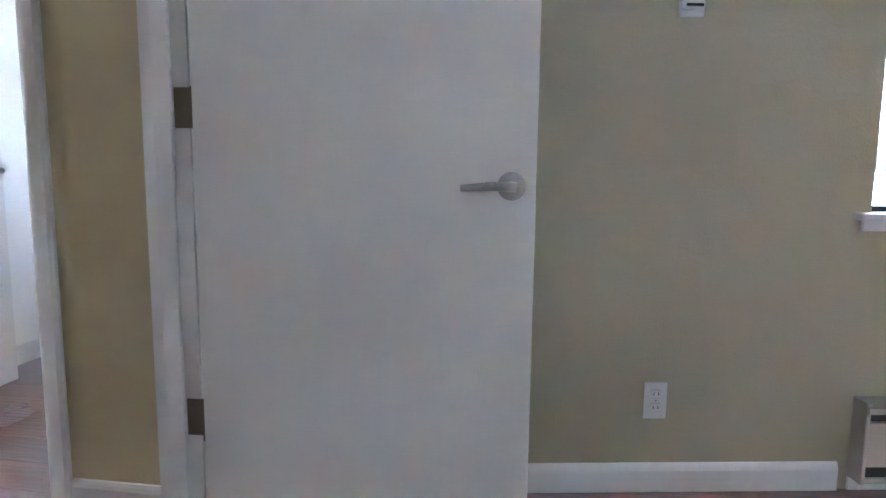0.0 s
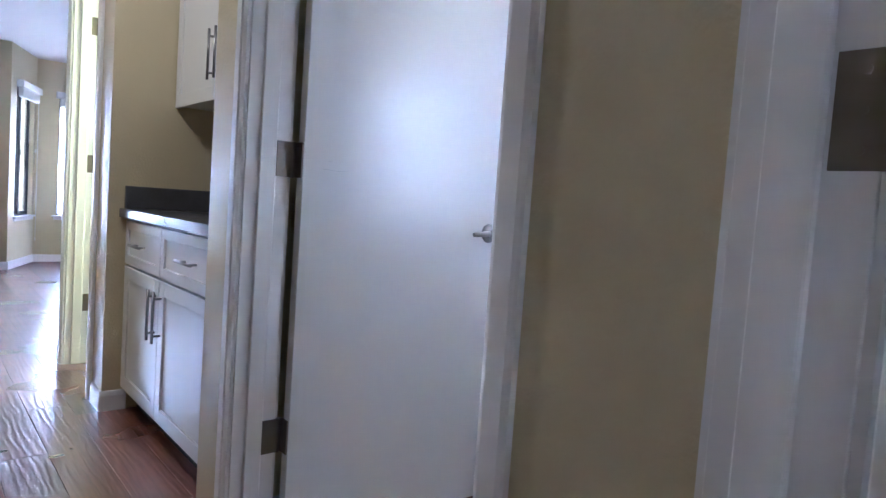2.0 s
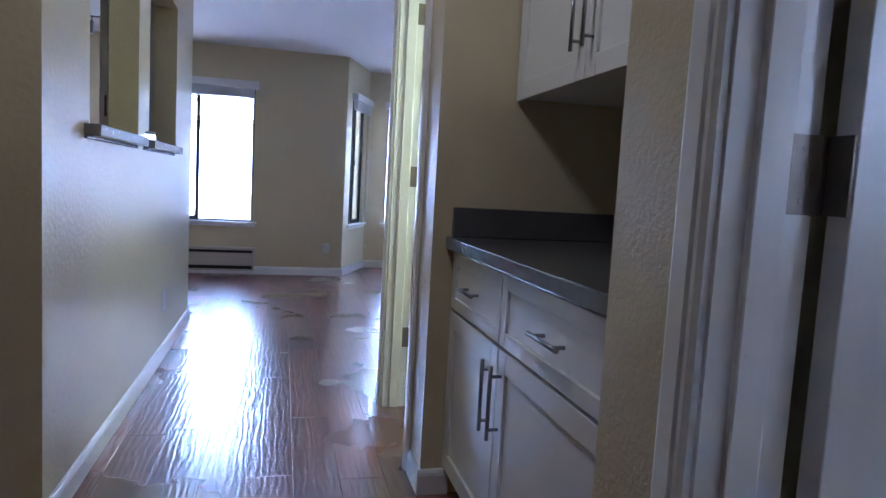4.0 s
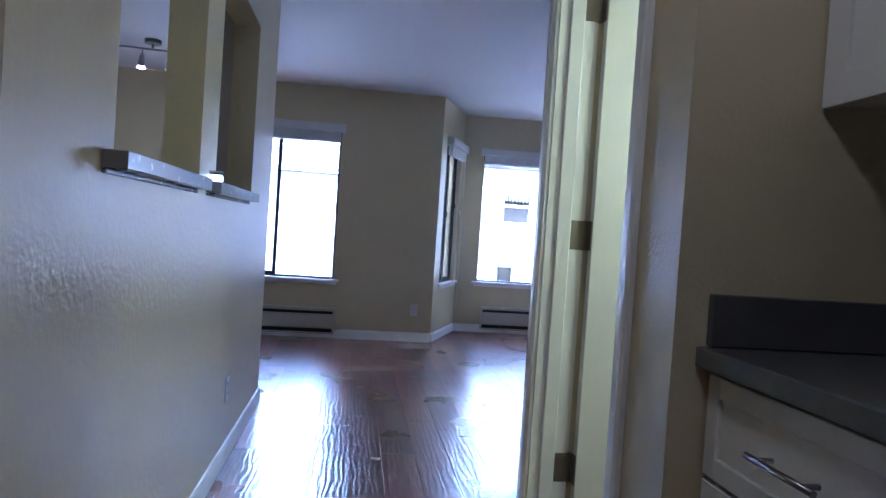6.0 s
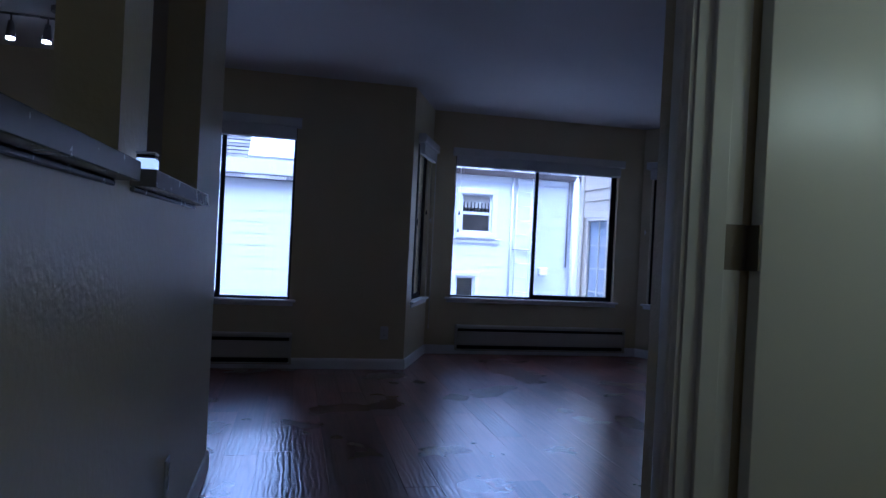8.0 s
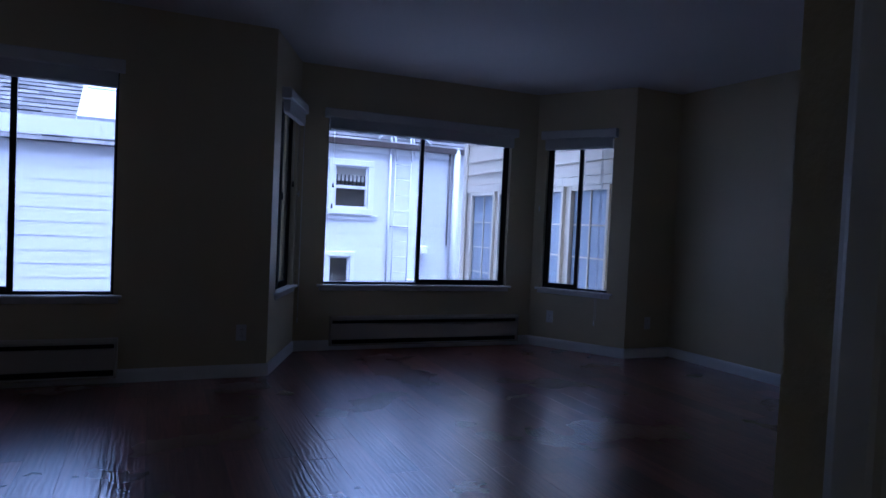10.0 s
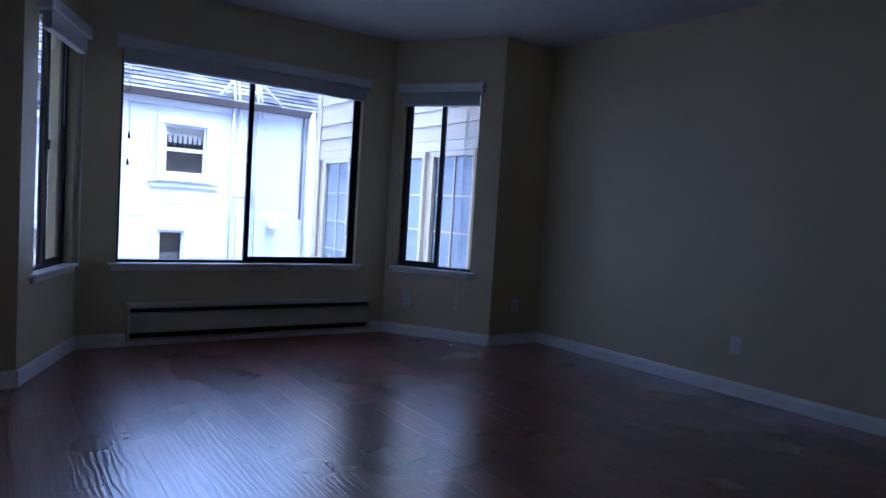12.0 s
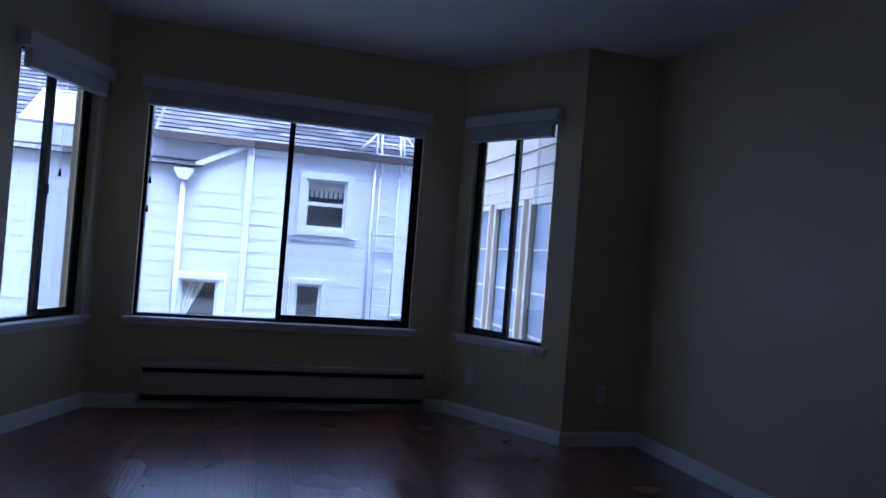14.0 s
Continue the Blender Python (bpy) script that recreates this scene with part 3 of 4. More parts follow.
NX, NY0, NY1 = 0.935, 1.978, 3.217
base = thing("base_cabinet", "white shaker base cabinet with drawers and nickel bar pulls", "cabinet", pose(0, 0, 0))
part("carcass", box(NX + 0.022, NY0, 0.10, 1.535, NY1, 0.872), CAB, base)
part("toe_kick", box(NX + 0.075, NY0, 0.001, 1.535, NY1, 0.099), DARK, base)
mid_y = 2.69
for a, b in ((NY0 + 0.004, mid_y - 0.003), (mid_y + 0.003, NY1 - 0.004)):
    d = shaker(base, "drawer_front", NX, a, b, 0.670, 0.862, 0.040)
    bar_pull(d, (NX - 0.030, (a + b) / 2, 0.765), "y", 0.165)
    d = shaker(base, "cabinet_door", NX, a, b, 0.106, 0.660, 0.058)
    py = mid_y - 0.036 if a < 2.3 else mid_y + 0.036
    bar_pull(d, (NX - 0.030, py, 0.520), "z", 0.200)
ct = thing("countertop", "dark grey stone countertop with short backsplash", "countertop", pose(0, 0, 0))
part("slab", box(NX - 0.030, NY0, 0.874, 1.535, NY1, 0.914, 0.004, 2), STONE, ct)
part("backsplash", box(1.515, NY0, 0.915, 1.537, NY1, 1.015, 0.002, 1), STONE, ct)
part("side_splash", box(NX - 0.010, NY1 - 0.019, 0.915, 1.514, NY1 + 0.001, 1.015, 0.002, 1), STONE, ct)
part("side_splash", box(NX - 0.010, NY0 - 0.001, 0.915, 1.514, NY0 + 0.019, 1.015, 0.002, 1), STONE, ct)
up = thing("wall_cabinet", "white shaker wall cabinet over the counter", "cabinet", pose(0, 0, 0))
UX = 1.125
part("carcass", box(UX + 0.021, NY0, 1.395, 1.537, NY1, 2.25), CAB, up)
for a, b in ((NY0 + 0.003, mid_y - 0.002), (mid_y + 0.002, NY1 - 0.003)):
    d = shaker(up, "cabinet_door", UX, a, b, 1.385, 2.25, 0.058)
    bar_pull(d, (UX - 0.030, mid_y - 0.036 if a < 2.3 else mid_y + 0.036, 1.56), "z", 0.200)

# ---------- ledges in the kitchen pass-through ----------
for y0, y1, lab in ((3.49, 4.29, "grey laminate ledge in the kitchen pass-through"), (4.44, 5.33, "grey laminate ledge of the second pass-through")):
    lg = thing("pass_through_ledge", lab, "ledge", pose(0, 0, 0), "pass-through ledges")
    hole = (3.562, 4.338) if y0 < 4 else (4.592, 5.418)
    part("ledge_top", box(XL + 0.0005, y0, 1.187, XL + 0.055, y1, 1.226, 0.002, 2), SILLST, lg)
    part("inner_shelf", box(XL - 0.17, hole[0], 1.2005, XL + 0.0003, hole[1], 1.224, 0.002, 1), SILLST, lg)
    part("caulk_bead", box(XL + 0.0005, y0 + 0.004, 1.175, XL + 0.012, y1 - 0.004, 1.1865, 0.003, 1), SILLST, lg)
nl = thing("night_light", "small white night light glowing on the ledge", "night light", pose(0, 0, 0))
part("body", box(XL + 0.006, 4.455, 1.2262, XL + 0.048, 4.495, 1.251, 0.005, 3), glow("night_light_lit", (0.92, 0.95, 1.0), 0.13), nl, "glowing white lens")
part("band", box(XL + 0.008, 4.457, 1.2512, XL + 0.046, 4.493, 1.259, 0.001, 1), BRONZE, nl)
part("cap", box(XL + 0.006, 4.455, 1.2592, XL + 0.048, 4.495, 1.265, 0.002, 1), PLASTIC, nl)

# ---------- kitchen ----------
kc = thing("kitchen_cabinet", "narrow taupe kitchen wall cabinet with dark bar pull", "cabinet", pose(0, 0, 0))
part("carcass", box(-0.735, 5.50, 1.25, XL - 0.1255, 5.82, 2.20), WOODCAB, kc)
kd = part("cabinet_door", box(-0.735, 5.478, 1.252, XL - 0.127, 5.498, 2.198, 0.002, 1), WOODCAB, kc)
kh = part("bar_pull", rod((-0.695, 5.448, 1.39), (-0.695, 5.448, 1.515), 0.005, 12), BRONZE, kd, "dark bar pull")
for z in (1.405, 1.50):
    part("pull_post", rod((-0.695, 5.448, z), (-0.695, 5.479, z), 0.004, 8), BRONZE, kh)

tl = thing("track_light", "nickel ceiling track light with four lit spot heads", "track light", pose(-1.42, 7.45, 0))
part("canopy", rod((0.0, 0, CEILING - 0.03), (0.0, 0, CEILING), 0.062, 28), STEEL, tl)
part("stem", rod((0.0, 0, CEILING - 0.065), (0.0, 0, CEILING - 0.028), 0.010, 12), STEEL, tl)
pts = [(-0.66, 0.02), (-0.40, -0.015), (-0.12, 0.0), (0.14, 0.03), (0.36, 0.0)]
for (x0, y0), (x1, y1) in zip(pts, pts[1:]):
    part("rail", rod((x0, y0, CEILING - 0.07), (x1, y1, CEILING - 0.07), 0.0075, 12), STEEL, tl)
SPOT = glow("lamp_lit", (1.0, 0.86, 0.68), 9.0)
for x, tilt in ((-0.50, -0.05), (-0.28, 0.0), (-0.08, 0.02), (0.12, 0.05)):
    hd = part("spot_head", rod((x, 0, CEILING - 0.215), (x + tilt * 0.3, 0, CEILING - 0.115), 0.030, 20, 0.016), STEEL, tl, "nickel spot head")
    part("swivel", rod((x + tilt * 0.3, 0, CEILING - 0.117), (x + tilt * 0.3, 0.0, CEILING - 0.068), 0.005, 10), STEEL, hd)
    if x in (-0.28, -0.08):
        part("bulb", rod((x, 0, CEILING - 0.226), (x, 0, CEILING - 0.216), 0.024, 20), SPOT, hd, "lit warm bulb")
    else:
        part("bulb", rod((x, 0, CEILING - 0.226), (x, 0, CEILING - 0.216), 0.024, 20), PLASTIC, hd)

# ---------- dome lamps ----------
def dome_lamp(x, y, label, color, strength):
    top = thing("ceiling_light", label, "ceiling light", pose(x, y, 0), "dome ceiling lights")
    part("base_ring", rod((0, 0, CEILING - 0.03), (0, 0, CEILING), 0.15, 32), STEEL, top)
    bm = bmesh.new()
    bmesh.ops.create_uvsphere(bm, u_segments=24, v_segments=12, radius=0.14)
    bm.transform(Matrix.Diagonal((1, 1, 0.45, 1)))
    bmesh.ops.bisect_plane(bm, geom=bm.verts[:] + bm.edges[:] + bm.faces[:], plane_co=(0, 0, 0), plane_no=(0, 0, 1), clear_outer=True)
    bm.transform(Matrix.Translation((0, 0, CEILING - 0.031)))
    for f in bm.faces:
        f.smooth = True
    part("dome", bm, glow("dome_lit", color, strength), top, "glowing opal dome")


dome_lamp(0.22, 2.55, "round opal dome ceiling light in the hall, lit", (1.0, 0.78, 0.52), 0.62)

dome_lamp(-1.9, -2.2, "round opal dome ceiling light in the bedroom, lit", (1.0, 0.93, 0.82), 0.32)


def wall_light(p, facing, label, color, strength):
    """A nickel back plate with two opal globes, on a wall whose room side looks along facing (1 or -1 in y)."""
    top = thing("wall_light", label, "wall light", pose(p[0], p[1], p[2], 0, 0, 0 if facing > 0 else 180), "wall lights")
    part("back_plate", box(-0.22, 0.001, -0.05, 0.22, 0.022, 0.05, 0.006, 2), STEEL, top)
    for x in (-0.12, 0.12):
        part("arm", rod((x, 0.020, 0.0), (x, 0.075, 0.0), 0.010, 12), STEEL, top)
        bm = bmesh.new()
        bmesh.ops.create_uvsphere(bm, u_segments=24, v_segments=14, radius=0.075)
        bm.transform(Matrix.Translation((x, 0.135, 0.0)))
        for f in bm.faces:
            f.smooth = True
        part("globe", bm, glow("globe_lit", color, strength), top, "glowing opal globe")


wall_light((1.80, 3.291, 1.60), 1, "nickel bathroom wall light with two lit opal globes", (1.0, 0.95, 0.50), 1.25)
wall_light((2.46, 0.351, 2.10), 1, "nickel wall light with two lit opal globes above a small window", (1.0, 0.86, 0.60), 0.22)

# a little spring door stop lying by the bay
ds = thing("door_stop", "small metal door stop lying on the floor", "door stop", pose(3.885, 8.62, 0.0, 0, 0, 35))
part("spring", rod((-0.022, 0, 0.009), (0.018, 0, 0.009), 0.006, 12), STEEL, ds)
part("rubber_tip", rod((0.018, 0, 0.010), (0.034, 0, 0.010), 0.0095, 14), PLASTIC, ds)
part("foot", rod((-0.028, 0, 0.010), (-0.022, 0, 0.010), 0.0095, 14), STEEL, ds)

# ---------- outside ----------
structure("ground", box(-400, -400, -3.3, 400, 400, -3.2), GROUND, "grey concrete ground far below the windows", "ground")
# added unseen mass that keeps part of the sky's light off the white house
structure("sky_blocker", box(-9.0, 0.22, CEILING + 0.201, 4.95, 8.64, 9.0), SIDING, "unseen block added above the ceiling to shade the white house", "building")
YN = 14.4     # the white house's wall


def lap_siding(x0, x1, z0, z1, y, lap=0.205, skip=()):
    """Bevelled boards that look towards -y."""
    out = []
    z = z0
    while z < z1 - 0.02:
        zt = min(z + lap, z1)
        spans = [(x0, x1)]
        for a, b, c, d in skip:
            if c < zt - 0.01 and d > z + 0.01:
                spans = [q for s in spans for q in ((s[0], min(s[1], a)), (max(s[0], b), s[1])) if q[1] - q[0] > 0.02]
                if a > x0 and b < x1:
                    for e, g in ((z + 0.002, c), (d, zt)):
                        if g - e > 0.012:
                            out.append(box(a, y - 0.010, e, b, y + 0.004, g))
        for a, b in spans:
            bm = bmesh.new()
            p = [(a, y - 0.010, z + 0.002), (a, y - 0.005, zt + 0.004), (a, y + 0.004, zt + 0.004), (a, y + 0.004, z + 0.002)]
            va = [bm.verts.new(q) for q in p]
            vb = [bm.verts.new((b, q[1], q[2])) for q in p]
            for i in range(4):
                bm.faces.new((va[i], va[(i + 1) % 4], vb[(i + 1) % 4], vb[i]))
            bm.faces.new(va)
            bm.faces.new(vb[::-1])
            out.append(bm)
        z = zt
    return out


def house_window(parent, x0, x1, z0, z1, y, sash=True, bars=False, curtain=False, trim=0.10):
    w = part("window", box(x0 - trim, y - 0.055, z0, x0, y - 0.005, z1, 0.004, 1), PIPE, parent, "white framed window")
    part("trim", box(x1, y - 0.055, z0, x1 + trim, y - 0.005, z1, 0.004, 1), PIPE, w)
    part("trim", box(x0 - trim, y - 0.060, z1, x1 + trim, y - 0.005, z1 + trim, 0.004, 1), PIPE, w)
    part("trim", box(x0 - trim, y - 0.055, z0 - trim, x1 + trim, y - 0.005, z0, 0.004, 1), PIPE, w)
    if sash:
        part("sill", box(x0 - trim - 0.10, y - 0.035, z0 - trim - 0.03, x1 + trim + 0.10, y - 0.005, z0 - trim, 0.006, 1), PIPE, w)
        part("apron", box(x0 - trim - 0.07, y - 0.026, z0 - trim - 0.085, x1 + trim + 0.07, y - 0.005, z0 - trim - 0.036, 0.004, 1), PIPE, w)
    # dark sheet behind the pane; its colour stands for the unlit room
    part("room_shade_sheet", box(x0, y + 0.09, z0, x1, y + 0.11, z1), ROOMSHADE, w)
    part("pane", box(x0 + 0.03, y + 0.010, z0 + 0.03, x1 - 0.03, y + 0.016, z1 - 0.03), GLASS, w).visible_shadow = False
    part("sash_frame", box(x0, y - 0.02, z0, x0 + 0.035, y + 0.03, z1), PIPE, w)
    part("sash_frame", box(x1 - 0.035, y - 0.02, z0, x1, y + 0.03, z1), PIPE, w)
    part("sash_frame", box(x0 + 0.035, y - 0.02, z1 - 0.035, x1 - 0.035, y + 0.03, z1), PIPE, w)
    part("sash_frame", box(x0 + 0.035, y - 0.02, z0, x1 - 0.035, y + 0.03, z0 + 0.035), PIPE, w)
    zm = (z0 + z1) / 2
    if sash:
        part("meeting_rail", box(x0 + 0.035, y - 0.025, zm - 0.025, x1 - 0.035, y + 0.03, zm + 0.025), PIPE, w)
        part("shade", box(x0 + 0.036, y + 0.032, zm + 0.10, x1 - 0.036, y + 0.040, z1 - 0.036), CURTAIN, w, "pale roller shade")
    if bars:
        n = 8
        for i in range(n):
            x = x0 + 0.05 + (x1 - x0 - 0.10) * i / (n - 1)
            part("bar", rod((x, y - 0.01, zm + 0.03), (x, y - 0.01, zm + 0.20), 0.012, 8), DARK, w)
    if curtain:
        cl = bmesh.new()
        rows = []
        for k in range(13):
            u = k / 12
            wd = 0.62 - 0.42 * min(1, u * 1.5)
            row = []
            for q in range(25):
                a = q / 24
                row.append(cl.verts.new((x0 + 0.02 + a * wd * (x1 - x0), y + 0.05 + 0.016 * math.sin(a * 26 + u * 2), z1 - 0.02 - u * (z1 - z0) * 0.6)))
            rows.append(row)
        for k in range(12):
            for q in range(24):
                cl.faces.new((rows[k][q], rows[k][q + 1], rows[k + 1][q + 1], rows[k + 1][q]))
        part("curtain", cl, CURTAIN, w, "pale curtain gathered to one side").modifiers.new("thickness", 'SOLIDIFY').thickness = 0.003


nb = thing("neighbour_house", "white house with lap siding and a grey shingle roof", "house", pose(0, 0, 0))
HOLES = [(2.86, 3.60, 1.25, 2.15), (2.82, 3.34, -1.0, 0.64), (1.28, 1.97, -1.0, 0.63), (4.27, 5.0, -0.6, 0.20)]
EAVE = 2.40
part("wall", wall_mesh(13.0, 0.2, -3.2, EAVE, [(h[0] + 7.0, h[1] + 7.0, h[2], h[3]) for h in HOLES]), SIDING, nb).matrix_world = \
    Matrix.Translation((-7, YN, 0)) @ Matrix.Diagonal((1, -1, 1, 1))
for bm in lap_siding(2.20, 5.9, -1.2, EAVE, YN, 0.195, HOLES):
    part("siding_board", bm, SIDING, nb)
for bm in lap_siding(-3.5, 2.12, -1.2, 2.04, YN - 0.06, 0.195, [HOLES[2]]):
    part("siding_board", bm, SIDING, nb)
part("corner_board", box(2.12, YN - 0.10, -1.2, 2.21, YN - 0.004, EAVE, 0.004, 1), PIPE, nb)
part("frieze_board", box(2.212, YN - 0.030, EAVE - 0.10, 5.9, YN - 0.017, EAVE, 0.003, 1), PIPE, nb)
house_window(nb, 2.95, 3.52, 1.36, 2.055, YN, True, True)
house_window(nb, 2.90, 3.26, -0.55, 0.565, YN, False, trim=0.075)
house_window(nb, 1.38, 1.87, -0.6, 0.54, YN - 0.06, False, False, True, trim=0.085)
house_window(nb, 4.30, 4.58, -0.45, 0.165, YN, False, trim=0.03)
house_window(nb, 4.66, 4.96, -0.45, 0.165, YN, False, trim=0.03)
part("gutter", extrude_profile([(0, 0), (0.09, 0), (0.11, 0.09), (0, 0.09)], (2.2, YN - 0.02, EAVE), (5.9, YN - 0.02, EAVE)), GUTTER, nb, "dark brown gutter")
part("rake_board", extrude_profile([(0, 0), (0.05, 0), (0.05, 0.08), (0, 0.08)], (1.46, YN - 0.07, 2.03), (2.21, YN - 0.07, 2.42)), PIPE, nb, "white sloping rake board")
gp = bmesh.new()
gv = [gp.verts.new((x, y, z)) for y in (YN - 0.055, YN - 0.02) for x, z in ((1.40, 1.95), (2.12, 1.95), (2.12, 2.40), (1.46, 2.05))]
for f in ((0, 1, 2, 3), (7, 6, 5, 4), (0, 4, 5, 1), (1, 5, 6, 2), (2, 6, 7, 3), (3, 7, 4, 0)):
    gp.faces.new([gv[i] for i in f])
part("gable_panel", gp, SIDING, nb)
part("downspout", rod((1.33, YN - 0.12, -1.5), (1.33, YN - 0.12, 1.87), 0.032, 12), PIPE, nb)
part("leader_head", extrude_profile([(-0.05, 0.0), (0.05, 0.0), (0.12, 0.11), (0.12, 0.15), (-0.12, 0.15), (-0.12, 0.11)], (1.33, YN - 0.18, 1.86), (1.33, YN - 0.065, 1.86)), PIPE, nb)
part("downspout", rod((5.12, YN - 0.07, -1.5), (5.12, YN - 0.07, 2.50), 0.060, 12), PIPE, nb)
part("conduit", rod((5.00, YN - 0.035, 0.80), (5.00, YN - 0.035, 2.40), 0.013, 8), GUTTER, nb, "dark thin conduit")
part("conduit", rod((3.90, YN - 0.045, -0.2), (3.90, YN - 0.045, 2.50), 0.020, 8), PIPE, nb)
part("wall_ladder_rail", rod((3.99, YN - 0.05, -0.2), (3.99, YN - 0.05, 2.45), 0.008, 8), PIPE, nb)
part("wall_ladder_rail", rod((4.27, YN - 0.05, -0.2), (4.27, YN - 0.05, 2.45), 0.008, 8), PIPE, nb)
for k in range(9):
    part("wall_ladder_rung", rod((3.99, YN - 0.05, 0.05 + k * 0.262), (4.27, YN - 0.05, 0.05 + k * 0.262), 0.006, 6), PIPE, nb)
part("wall_bracket", box(3.94, YN - 0.035, 1.080, 4.28, YN - 0.020, 1.092), GUTTER, nb, "thin dark wall bracket")
part("lamp_box", box(4.46, YN - 0.14, 0.64, 4.61, YN - 0.022, 0.78, 0.015, 2), PLASTIC, nb, "white wall lamp box")
# roof: rows of shingles on a slope
slope = radians(33)
ru, rv = Vector((0, math.cos(slope), math.sin(slope))), Vector((0, -math.sin(slope), math.cos(slope)))


def shingle_roof(x0, x1, origin, rows, label):
    bm = bmesh.new()
    rng = random.Random(5)
    for r in range(rows):
        x = x0 - rng.random() * 0.3
        while x < x1:
            w = 0.22 + rng.random() * 0.16
            th2 = 0.010 + rng.random() * 0.012
            o = Vector(origin) + ru * (r * 0.145)
            a, b = max(x, x0), min(x + w - 0.006, x1)
            if b - a > 0.01:
                q = [(a, 0, 0.004), (b, 0, 0.004), (b, 0, 0.004 + th2), (a, 0, 0.004 + th2), (a, 0.16, 0.0), (b, 0.16, 0.0), (b, 0.16, 0.004), (a, 0.16, 0.004)]
                vs = [bm.verts.new(o + Vector((X, 0, 0)) + ru * U + rv * V) for X, U, V in q]
                for f in ((0, 1, 2, 3), (3, 2, 6, 7), (4, 7, 6, 5), (0, 3, 7, 4), (1, 5, 6, 2)):
                    bm.faces.new([vs[i] for i in f])
            x += w
    return bm


SH, sn, sl, sb = nodes_of("shingle_mixed")
sg = sn.new("ShaderNodeNewGeometry")
sr = sn.new("ShaderNodeValToRGB")
sr.color_ramp.elements[0].color, sr.color_ramp.elements[1].color = (0.028, 0.028, 0.030, 1), (0.125, 0.122, 0.128, 1)
sl.new(sg.outputs["Random Per Island"], sr.inputs[0])
snz = sn.new("ShaderNodeTexNoise")
snz.inputs["Scale"].default_value = 60
sl.new(sg.outputs["Position"], snz.inputs["Vector"])
sbp = sn.new("ShaderNodeBump")
sbp.inputs["Strength"].default_value = 0.4
sl.new(snz.outputs[0], sbp.inputs["Height"])
sl.new(sbp.outputs[0], sb.inputs["Normal"])
sl.new(sr.outputs[0], sb.inputs["Base Color"])
sb.inputs["Roughness"].default_value = 0.9
rf = part("roof", shingle_roof(0.95, 5.95, (0, YN - 0.10, EAVE + 0.06), 27, ""), SH, nb, "grey asphalt shingles")
rf["kind"] = "stuff"
deck = bmesh.new()
o = Vector((0, YN - 0.12, EAVE + 0.04))
dv = [deck.verts.new(o + Vector((x, 0, 0)) + ru * u + rv * v) for x, u, v in
      ((0.9, 0, 0), (6.0, 0, 0), (6.0, 3.95, 0), (0.9, 3.95, 0), (0.9, 0, -0.05), (6.0, 0, -0.05), (6.0, 3.95, -0.05), (0.9, 3.95, -0.05))]
for f in ((0, 1, 2, 3), (7, 6, 5, 4), (0, 4, 5, 1), (1, 5, 6, 2), (2, 6, 7, 3), (3, 7, 4, 0)):
    deck.faces.new([dv[i] for i in f])
part("roof_deck", deck, SHINGLE, nb)
part("fascia", box(0.9, YN - 0.16, EAVE - 0.02, 2.20, YN - 0.125, EAVE + 0.08), GUTTER, nb, "dark fascia board")
part("lower_roof", shingle_roof(-6.5, 1.56, (0, YN - 0.15, 2.04), 27, ""), SH, nb)["kind"] = "stuff"
# skylight on the lower roof
so = Vector((-0.17, 14.75, 2.385))
sk = thing("skylight", "raised roof skylight with white frame", "skylight", pose(0, 0, 0))


def roof_boxes(rows):
    """Boxes that lie along the roof's slope: x0, x1, along the slope, and above it."""
    bm = bmesh.new()
    for a, b, c, d, e, g in rows:
        vs = [bm.verts.new(so + Vector((x, 0, 0)) + ru * u + rv * v) for v in (e, g) for x, u in ((a, c), (b, c), (b, d), (a, d))]
        for f in ((3, 2, 1, 0), (4, 5, 6, 7), (0, 1, 5, 4), (1, 2, 6, 5), (2, 3, 7, 6), (3, 0, 4, 7)):
            bm.faces.new([vs[i] for i in f])
    return bm


part("curb", roof_boxes(((-0.62, 0.22, 0, 0.06, 0, 0.12), (-0.62, 0.22, 1.04, 1.10, 0, 0.12), (-0.62, -0.57, 0.06, 1.04, 0, 0.12), (0.17, 0.22, 0.06, 1.04, 0, 0.12))), PIPE, sk)
part("pane", roof_boxes(((-0.57, 0.17, 0.06, 1.04, 0.085, 0.10),)), SKYP, sk, "pale milky pane")
# white steel braces and ladder rails at the eave
br = thing("roof_ladder", "white metal ladder rails and braces at the eave", "ladder", pose(0, 0, 0))
for p, q in (((3.99, 14.30, 2.20), (3.99, 14.52, 2.98)), ((4.27, 14.30, 2.20), (4.27, 14.52, 2.98)), ((3.98, 14.50, 2.90), (3.66, 14.28, 2.54)),
             ((4.28, 14.50, 2.90), (4.60, 14.28, 2.50)), ((3.99, 14.36, 2.46), (4.27, 14.36, 2.46)), ((3.99, 14.43, 2.68), (4.27, 14.43, 2.68)),
             ((3.91, 14.32, 2.30), (3.93, 14.56, 3.10)), ((4.33, 14.32, 2.30), (4.31, 14.56, 3.10))):
    part("rail", rod(p, q, 0.016, 8), PIPE, br)
vp = thing("vent_pipe", "bent white vent pipe on the roof", "vent pipe", pose(0, 0, 0))
part("riser", rod((1.10, 15.2, 2.70), (1.10, 15.2, 3.02), 0.030, 12), PIPE, vp)
part("arm", rod((0.86, 15.15, 2.84), (1.10, 15.2, 3.00), 0.022, 12), PIPE, vp)

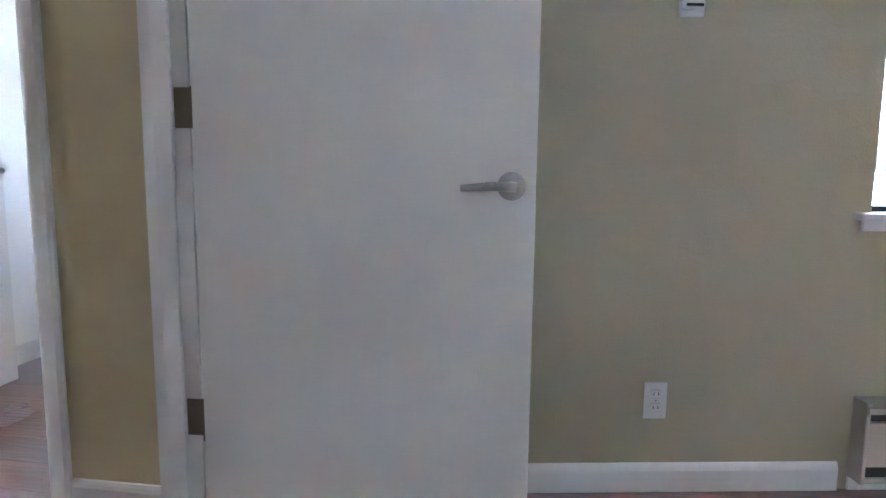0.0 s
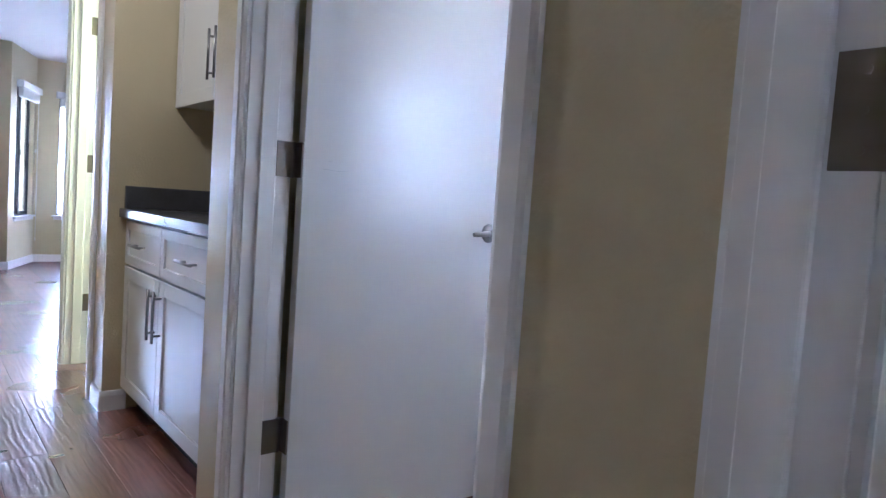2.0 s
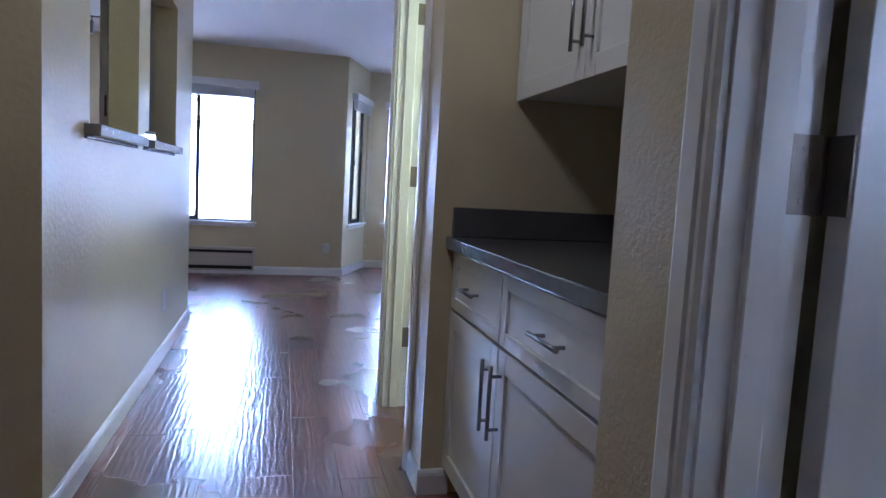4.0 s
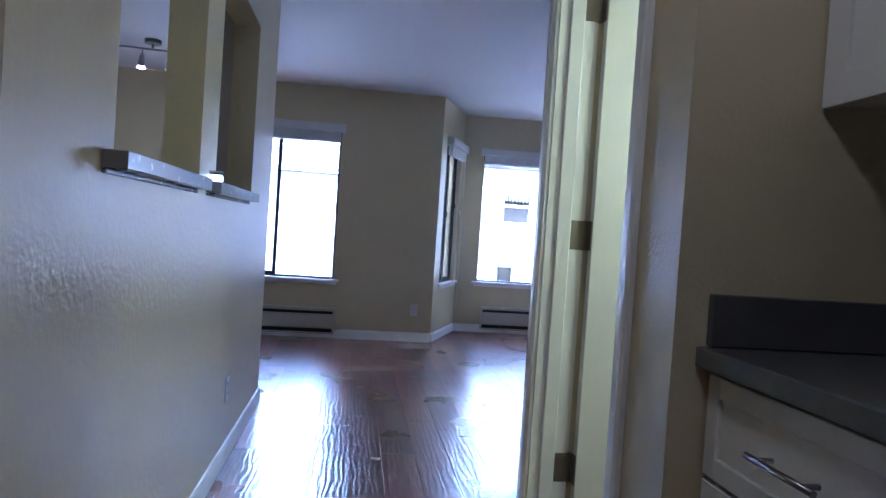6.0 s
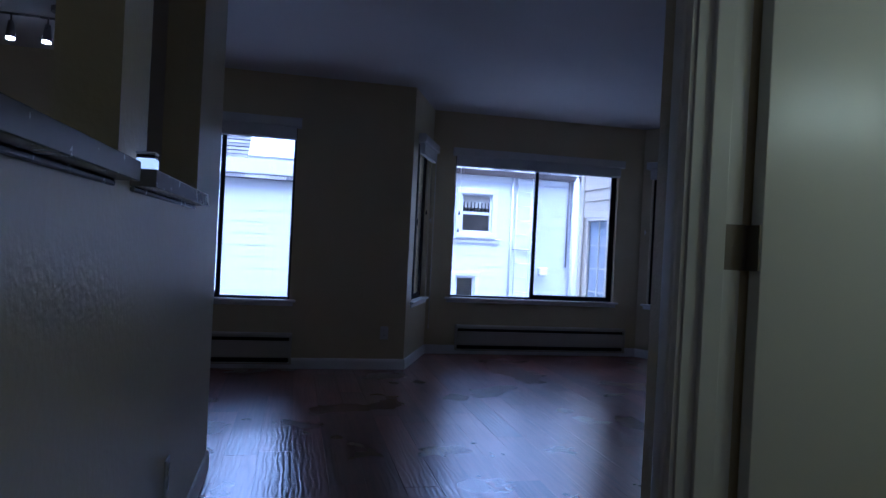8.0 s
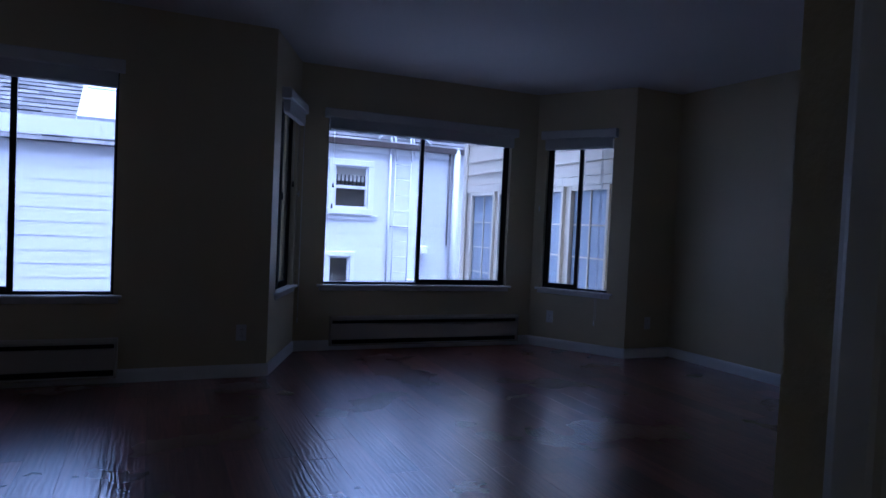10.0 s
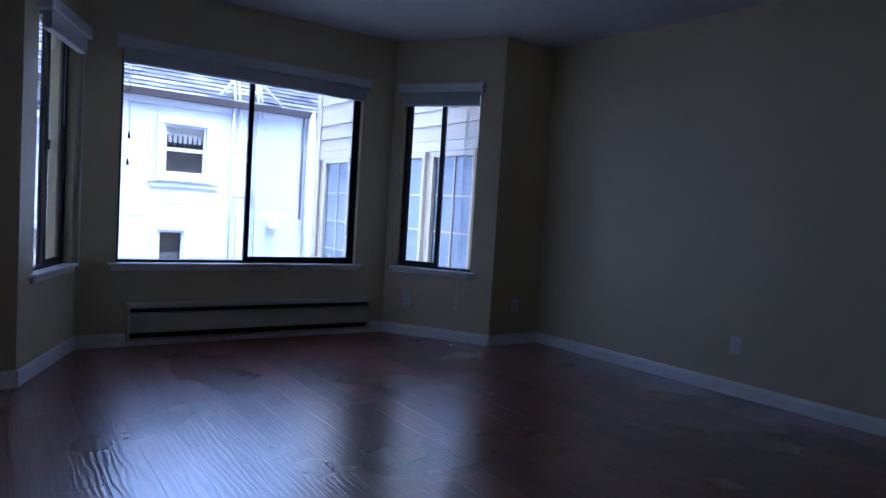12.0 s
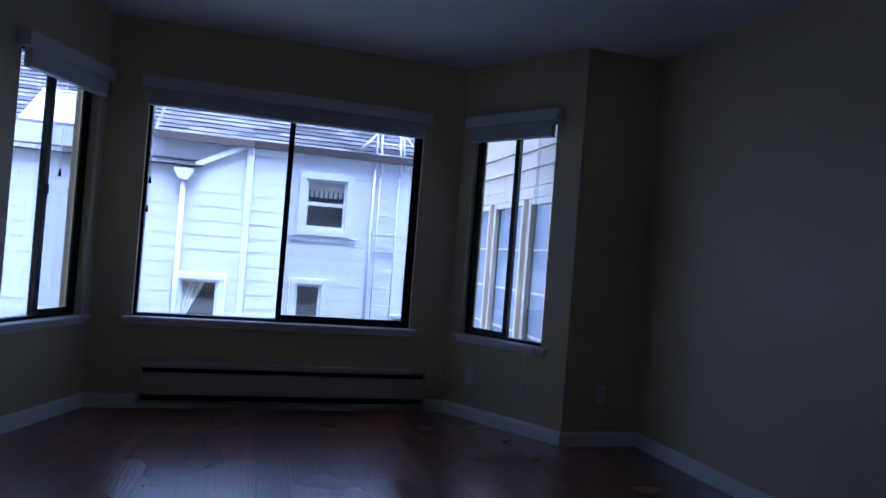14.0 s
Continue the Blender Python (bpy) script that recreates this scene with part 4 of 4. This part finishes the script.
# the cream building close beside the bay
XC = 4.50
cb = thing("cream_building", "cream wooden building with tall grid windows", "building", pose(0, 0, 0))
CW = [(9.24, 9.86), (10.06, 10.68), (10.88, 11.50), (11.70, 12.33)]
CY0, CY1, CZ = 9.0, 12.62, 1.58
bm = wall_mesh(CY1 - CY0, 0.2, -3.2, 4.6, [(a - CY0, b - CY0, -0.2, CZ) for a, b in CW])
bm.transform(Matrix.Translation((XC, CY0, 0)) @ Matrix.Rotation(radians(90), 4, 'Z'))
part("wall", bm, CREAM, cb)
for z, z2, y0, y1 in ((1.735, 1.885, CY0, CY1), (1.89, 2.035, CY0, 10.35), (1.89, 2.06, 10.35, CY1), (2.065, 2.32, 10.35, CY1), (2.04, 2.30, CY0, 10.35),
                      (2.325, 2.60, CY0, CY1), (2.605, 2.88, CY0, CY1), (2.885, 3.16, CY0, CY1)):
    bm = box(XC - 0.024, y0, z, XC - 0.0015, y1, z2)
    for v in bm.verts:
        if v.co.z > z + 0.1 and v.co.x < XC - 0.02:
            v.co.x += 0.017
    part("siding_board", bm, CREAM, cb)
part("corner_board", box(XC - 0.045, CY1 - 0.09, -1.0, XC - 0.0255, CY1 + 0.02, 4.6, 0.003, 1), CREAMT, cb)
part("head_board", box(XC - 0.030, CY0, CZ + 0.055, XC - 0.0015, CY1 - 0.095, 1.73, 0.003, 1), CREAMT, cb)
for a, b in CW:
    w = part("window", box(XC - 0.04, a - 0.045, -0.25, XC + 0.02, a, CZ + 0.05, 0.003, 1), CREAMT, cb, "tall window with cream grid, wavy glass with sky reflection in its colour")
    part("frame", box(XC - 0.04, b, -0.25, XC + 0.02, b + 0.045, CZ + 0.05, 0.003, 1), CREAMT, w)
    part("frame", box(XC - 0.036, a, CZ, XC + 0.02, b, CZ + 0.05, 0.003, 1), CREAMT, w)
    part("sill", box(XC - 0.07, a - 0.06, -0.32, XC + 0.02, b + 0.06, -0.25, 0.003, 1), CREAMT, w)
    part("muntin", box(XC - 0.004, (a + b) / 2 - 0.010, -0.2, XC + 0.026, (a + b) / 2 + 0.010, CZ), CREAMT, w)
    for z in (0.16, 0.51, 0.86, 1.21):
        part("muntin", box(XC - 0.002, a, z - 0.009, XC + 0.024, b, z + 0.009), CREAMT, w)
    part("pane", box(XC + 0.010, a, -0.2, XC + 0.016, b, CZ), SKYTINT, w)
    part("room_blind", box(XC + 0.10, a, -0.2, XC + 0.12, b, CZ), CURTAIN, w)

# ---------- the plank floor ----------
structure("floor_base", box(-3.2, -3.9, -0.15, 4.95, 9.5, -0.014), DARK, "dark underlay beneath the planks", "floor")
floor = thing("floor", "dark red-brown hand-scraped laminate planks, glossy", "floor", pose(0, 0, 0), kind="structure")
PW, PL, GAP = 0.165, 1.22, 0.0009


def plank_data(x0, x1, y0, y1, z):
    c = 0.0004
    v = [(x0, y0, z - 0.010), (x1, y0, z - 0.010), (x1, y1, z - 0.010), (x0, y1, z - 0.010),
         (x0, y0, z - c), (x1, y0, z - c), (x1, y1, z - c), (x0, y1, z - c),
         (x0 + c, y0 + c, z), (x1 - c, y0 + c, z), (x1 - c, y1 - c, z), (x0 + c, y1 - c, z)]
    f = [(0, 1, 5, 4), (1, 2, 6, 5), (2, 3, 7, 6), (3, 0, 4, 7), (4, 5, 9, 8), (5, 6, 10, 9), (6, 7, 11, 10), (7, 4, 8, 11), (8, 9, 10, 11)]
    return v, f


shared = {}
jv, jf = [], []
rng = random.Random(11)
X0, X1, Y0, Y1 = -3.2, 4.93, -3.88, 9.45
count = 0
for i in range(int((X1 - X0) / PW) + 1):
    x = X0 + i * PW
    y = Y0 - rng.random() * PL
    while y < Y1:
        a, b = max(y, Y0), min(y + PL, Y1)
        y += PL
        if b - a < 0.03:
            continue
        near = -0.45 < x < 4.2 and 1.9 < (a + b) / 2 < 8.4 and count < 300
        if near:
            count += 1
            key = round(b - a, 3)
            if key not in shared:
                me = bpy.data.meshes.new("plank")
                v, f = plank_data(0, PW - GAP, 0, b - a - GAP, 0.0)
                me.from_pydata(v, [], f)
                me.materials.append(FLOORP)
                shared[key] = me
            ob = new("plank", shared[key])
            ob.parent = floor
            ob.location = (x, a, 0)
        else:
            v, f = plank_data(x, x + PW - GAP, a, b - GAP, 0.0)
            k = len(jv)
            jv += v
            jf += [tuple(q + k for q in g) for g in f]
me = bpy.data.meshes.new("plank_field")
me.from_pydata(jv, [], jf)
me.materials.append(FLOORJ)
pf = new("plank_field", me)
pf.parent = floor
pf["kind"] = "stuff"
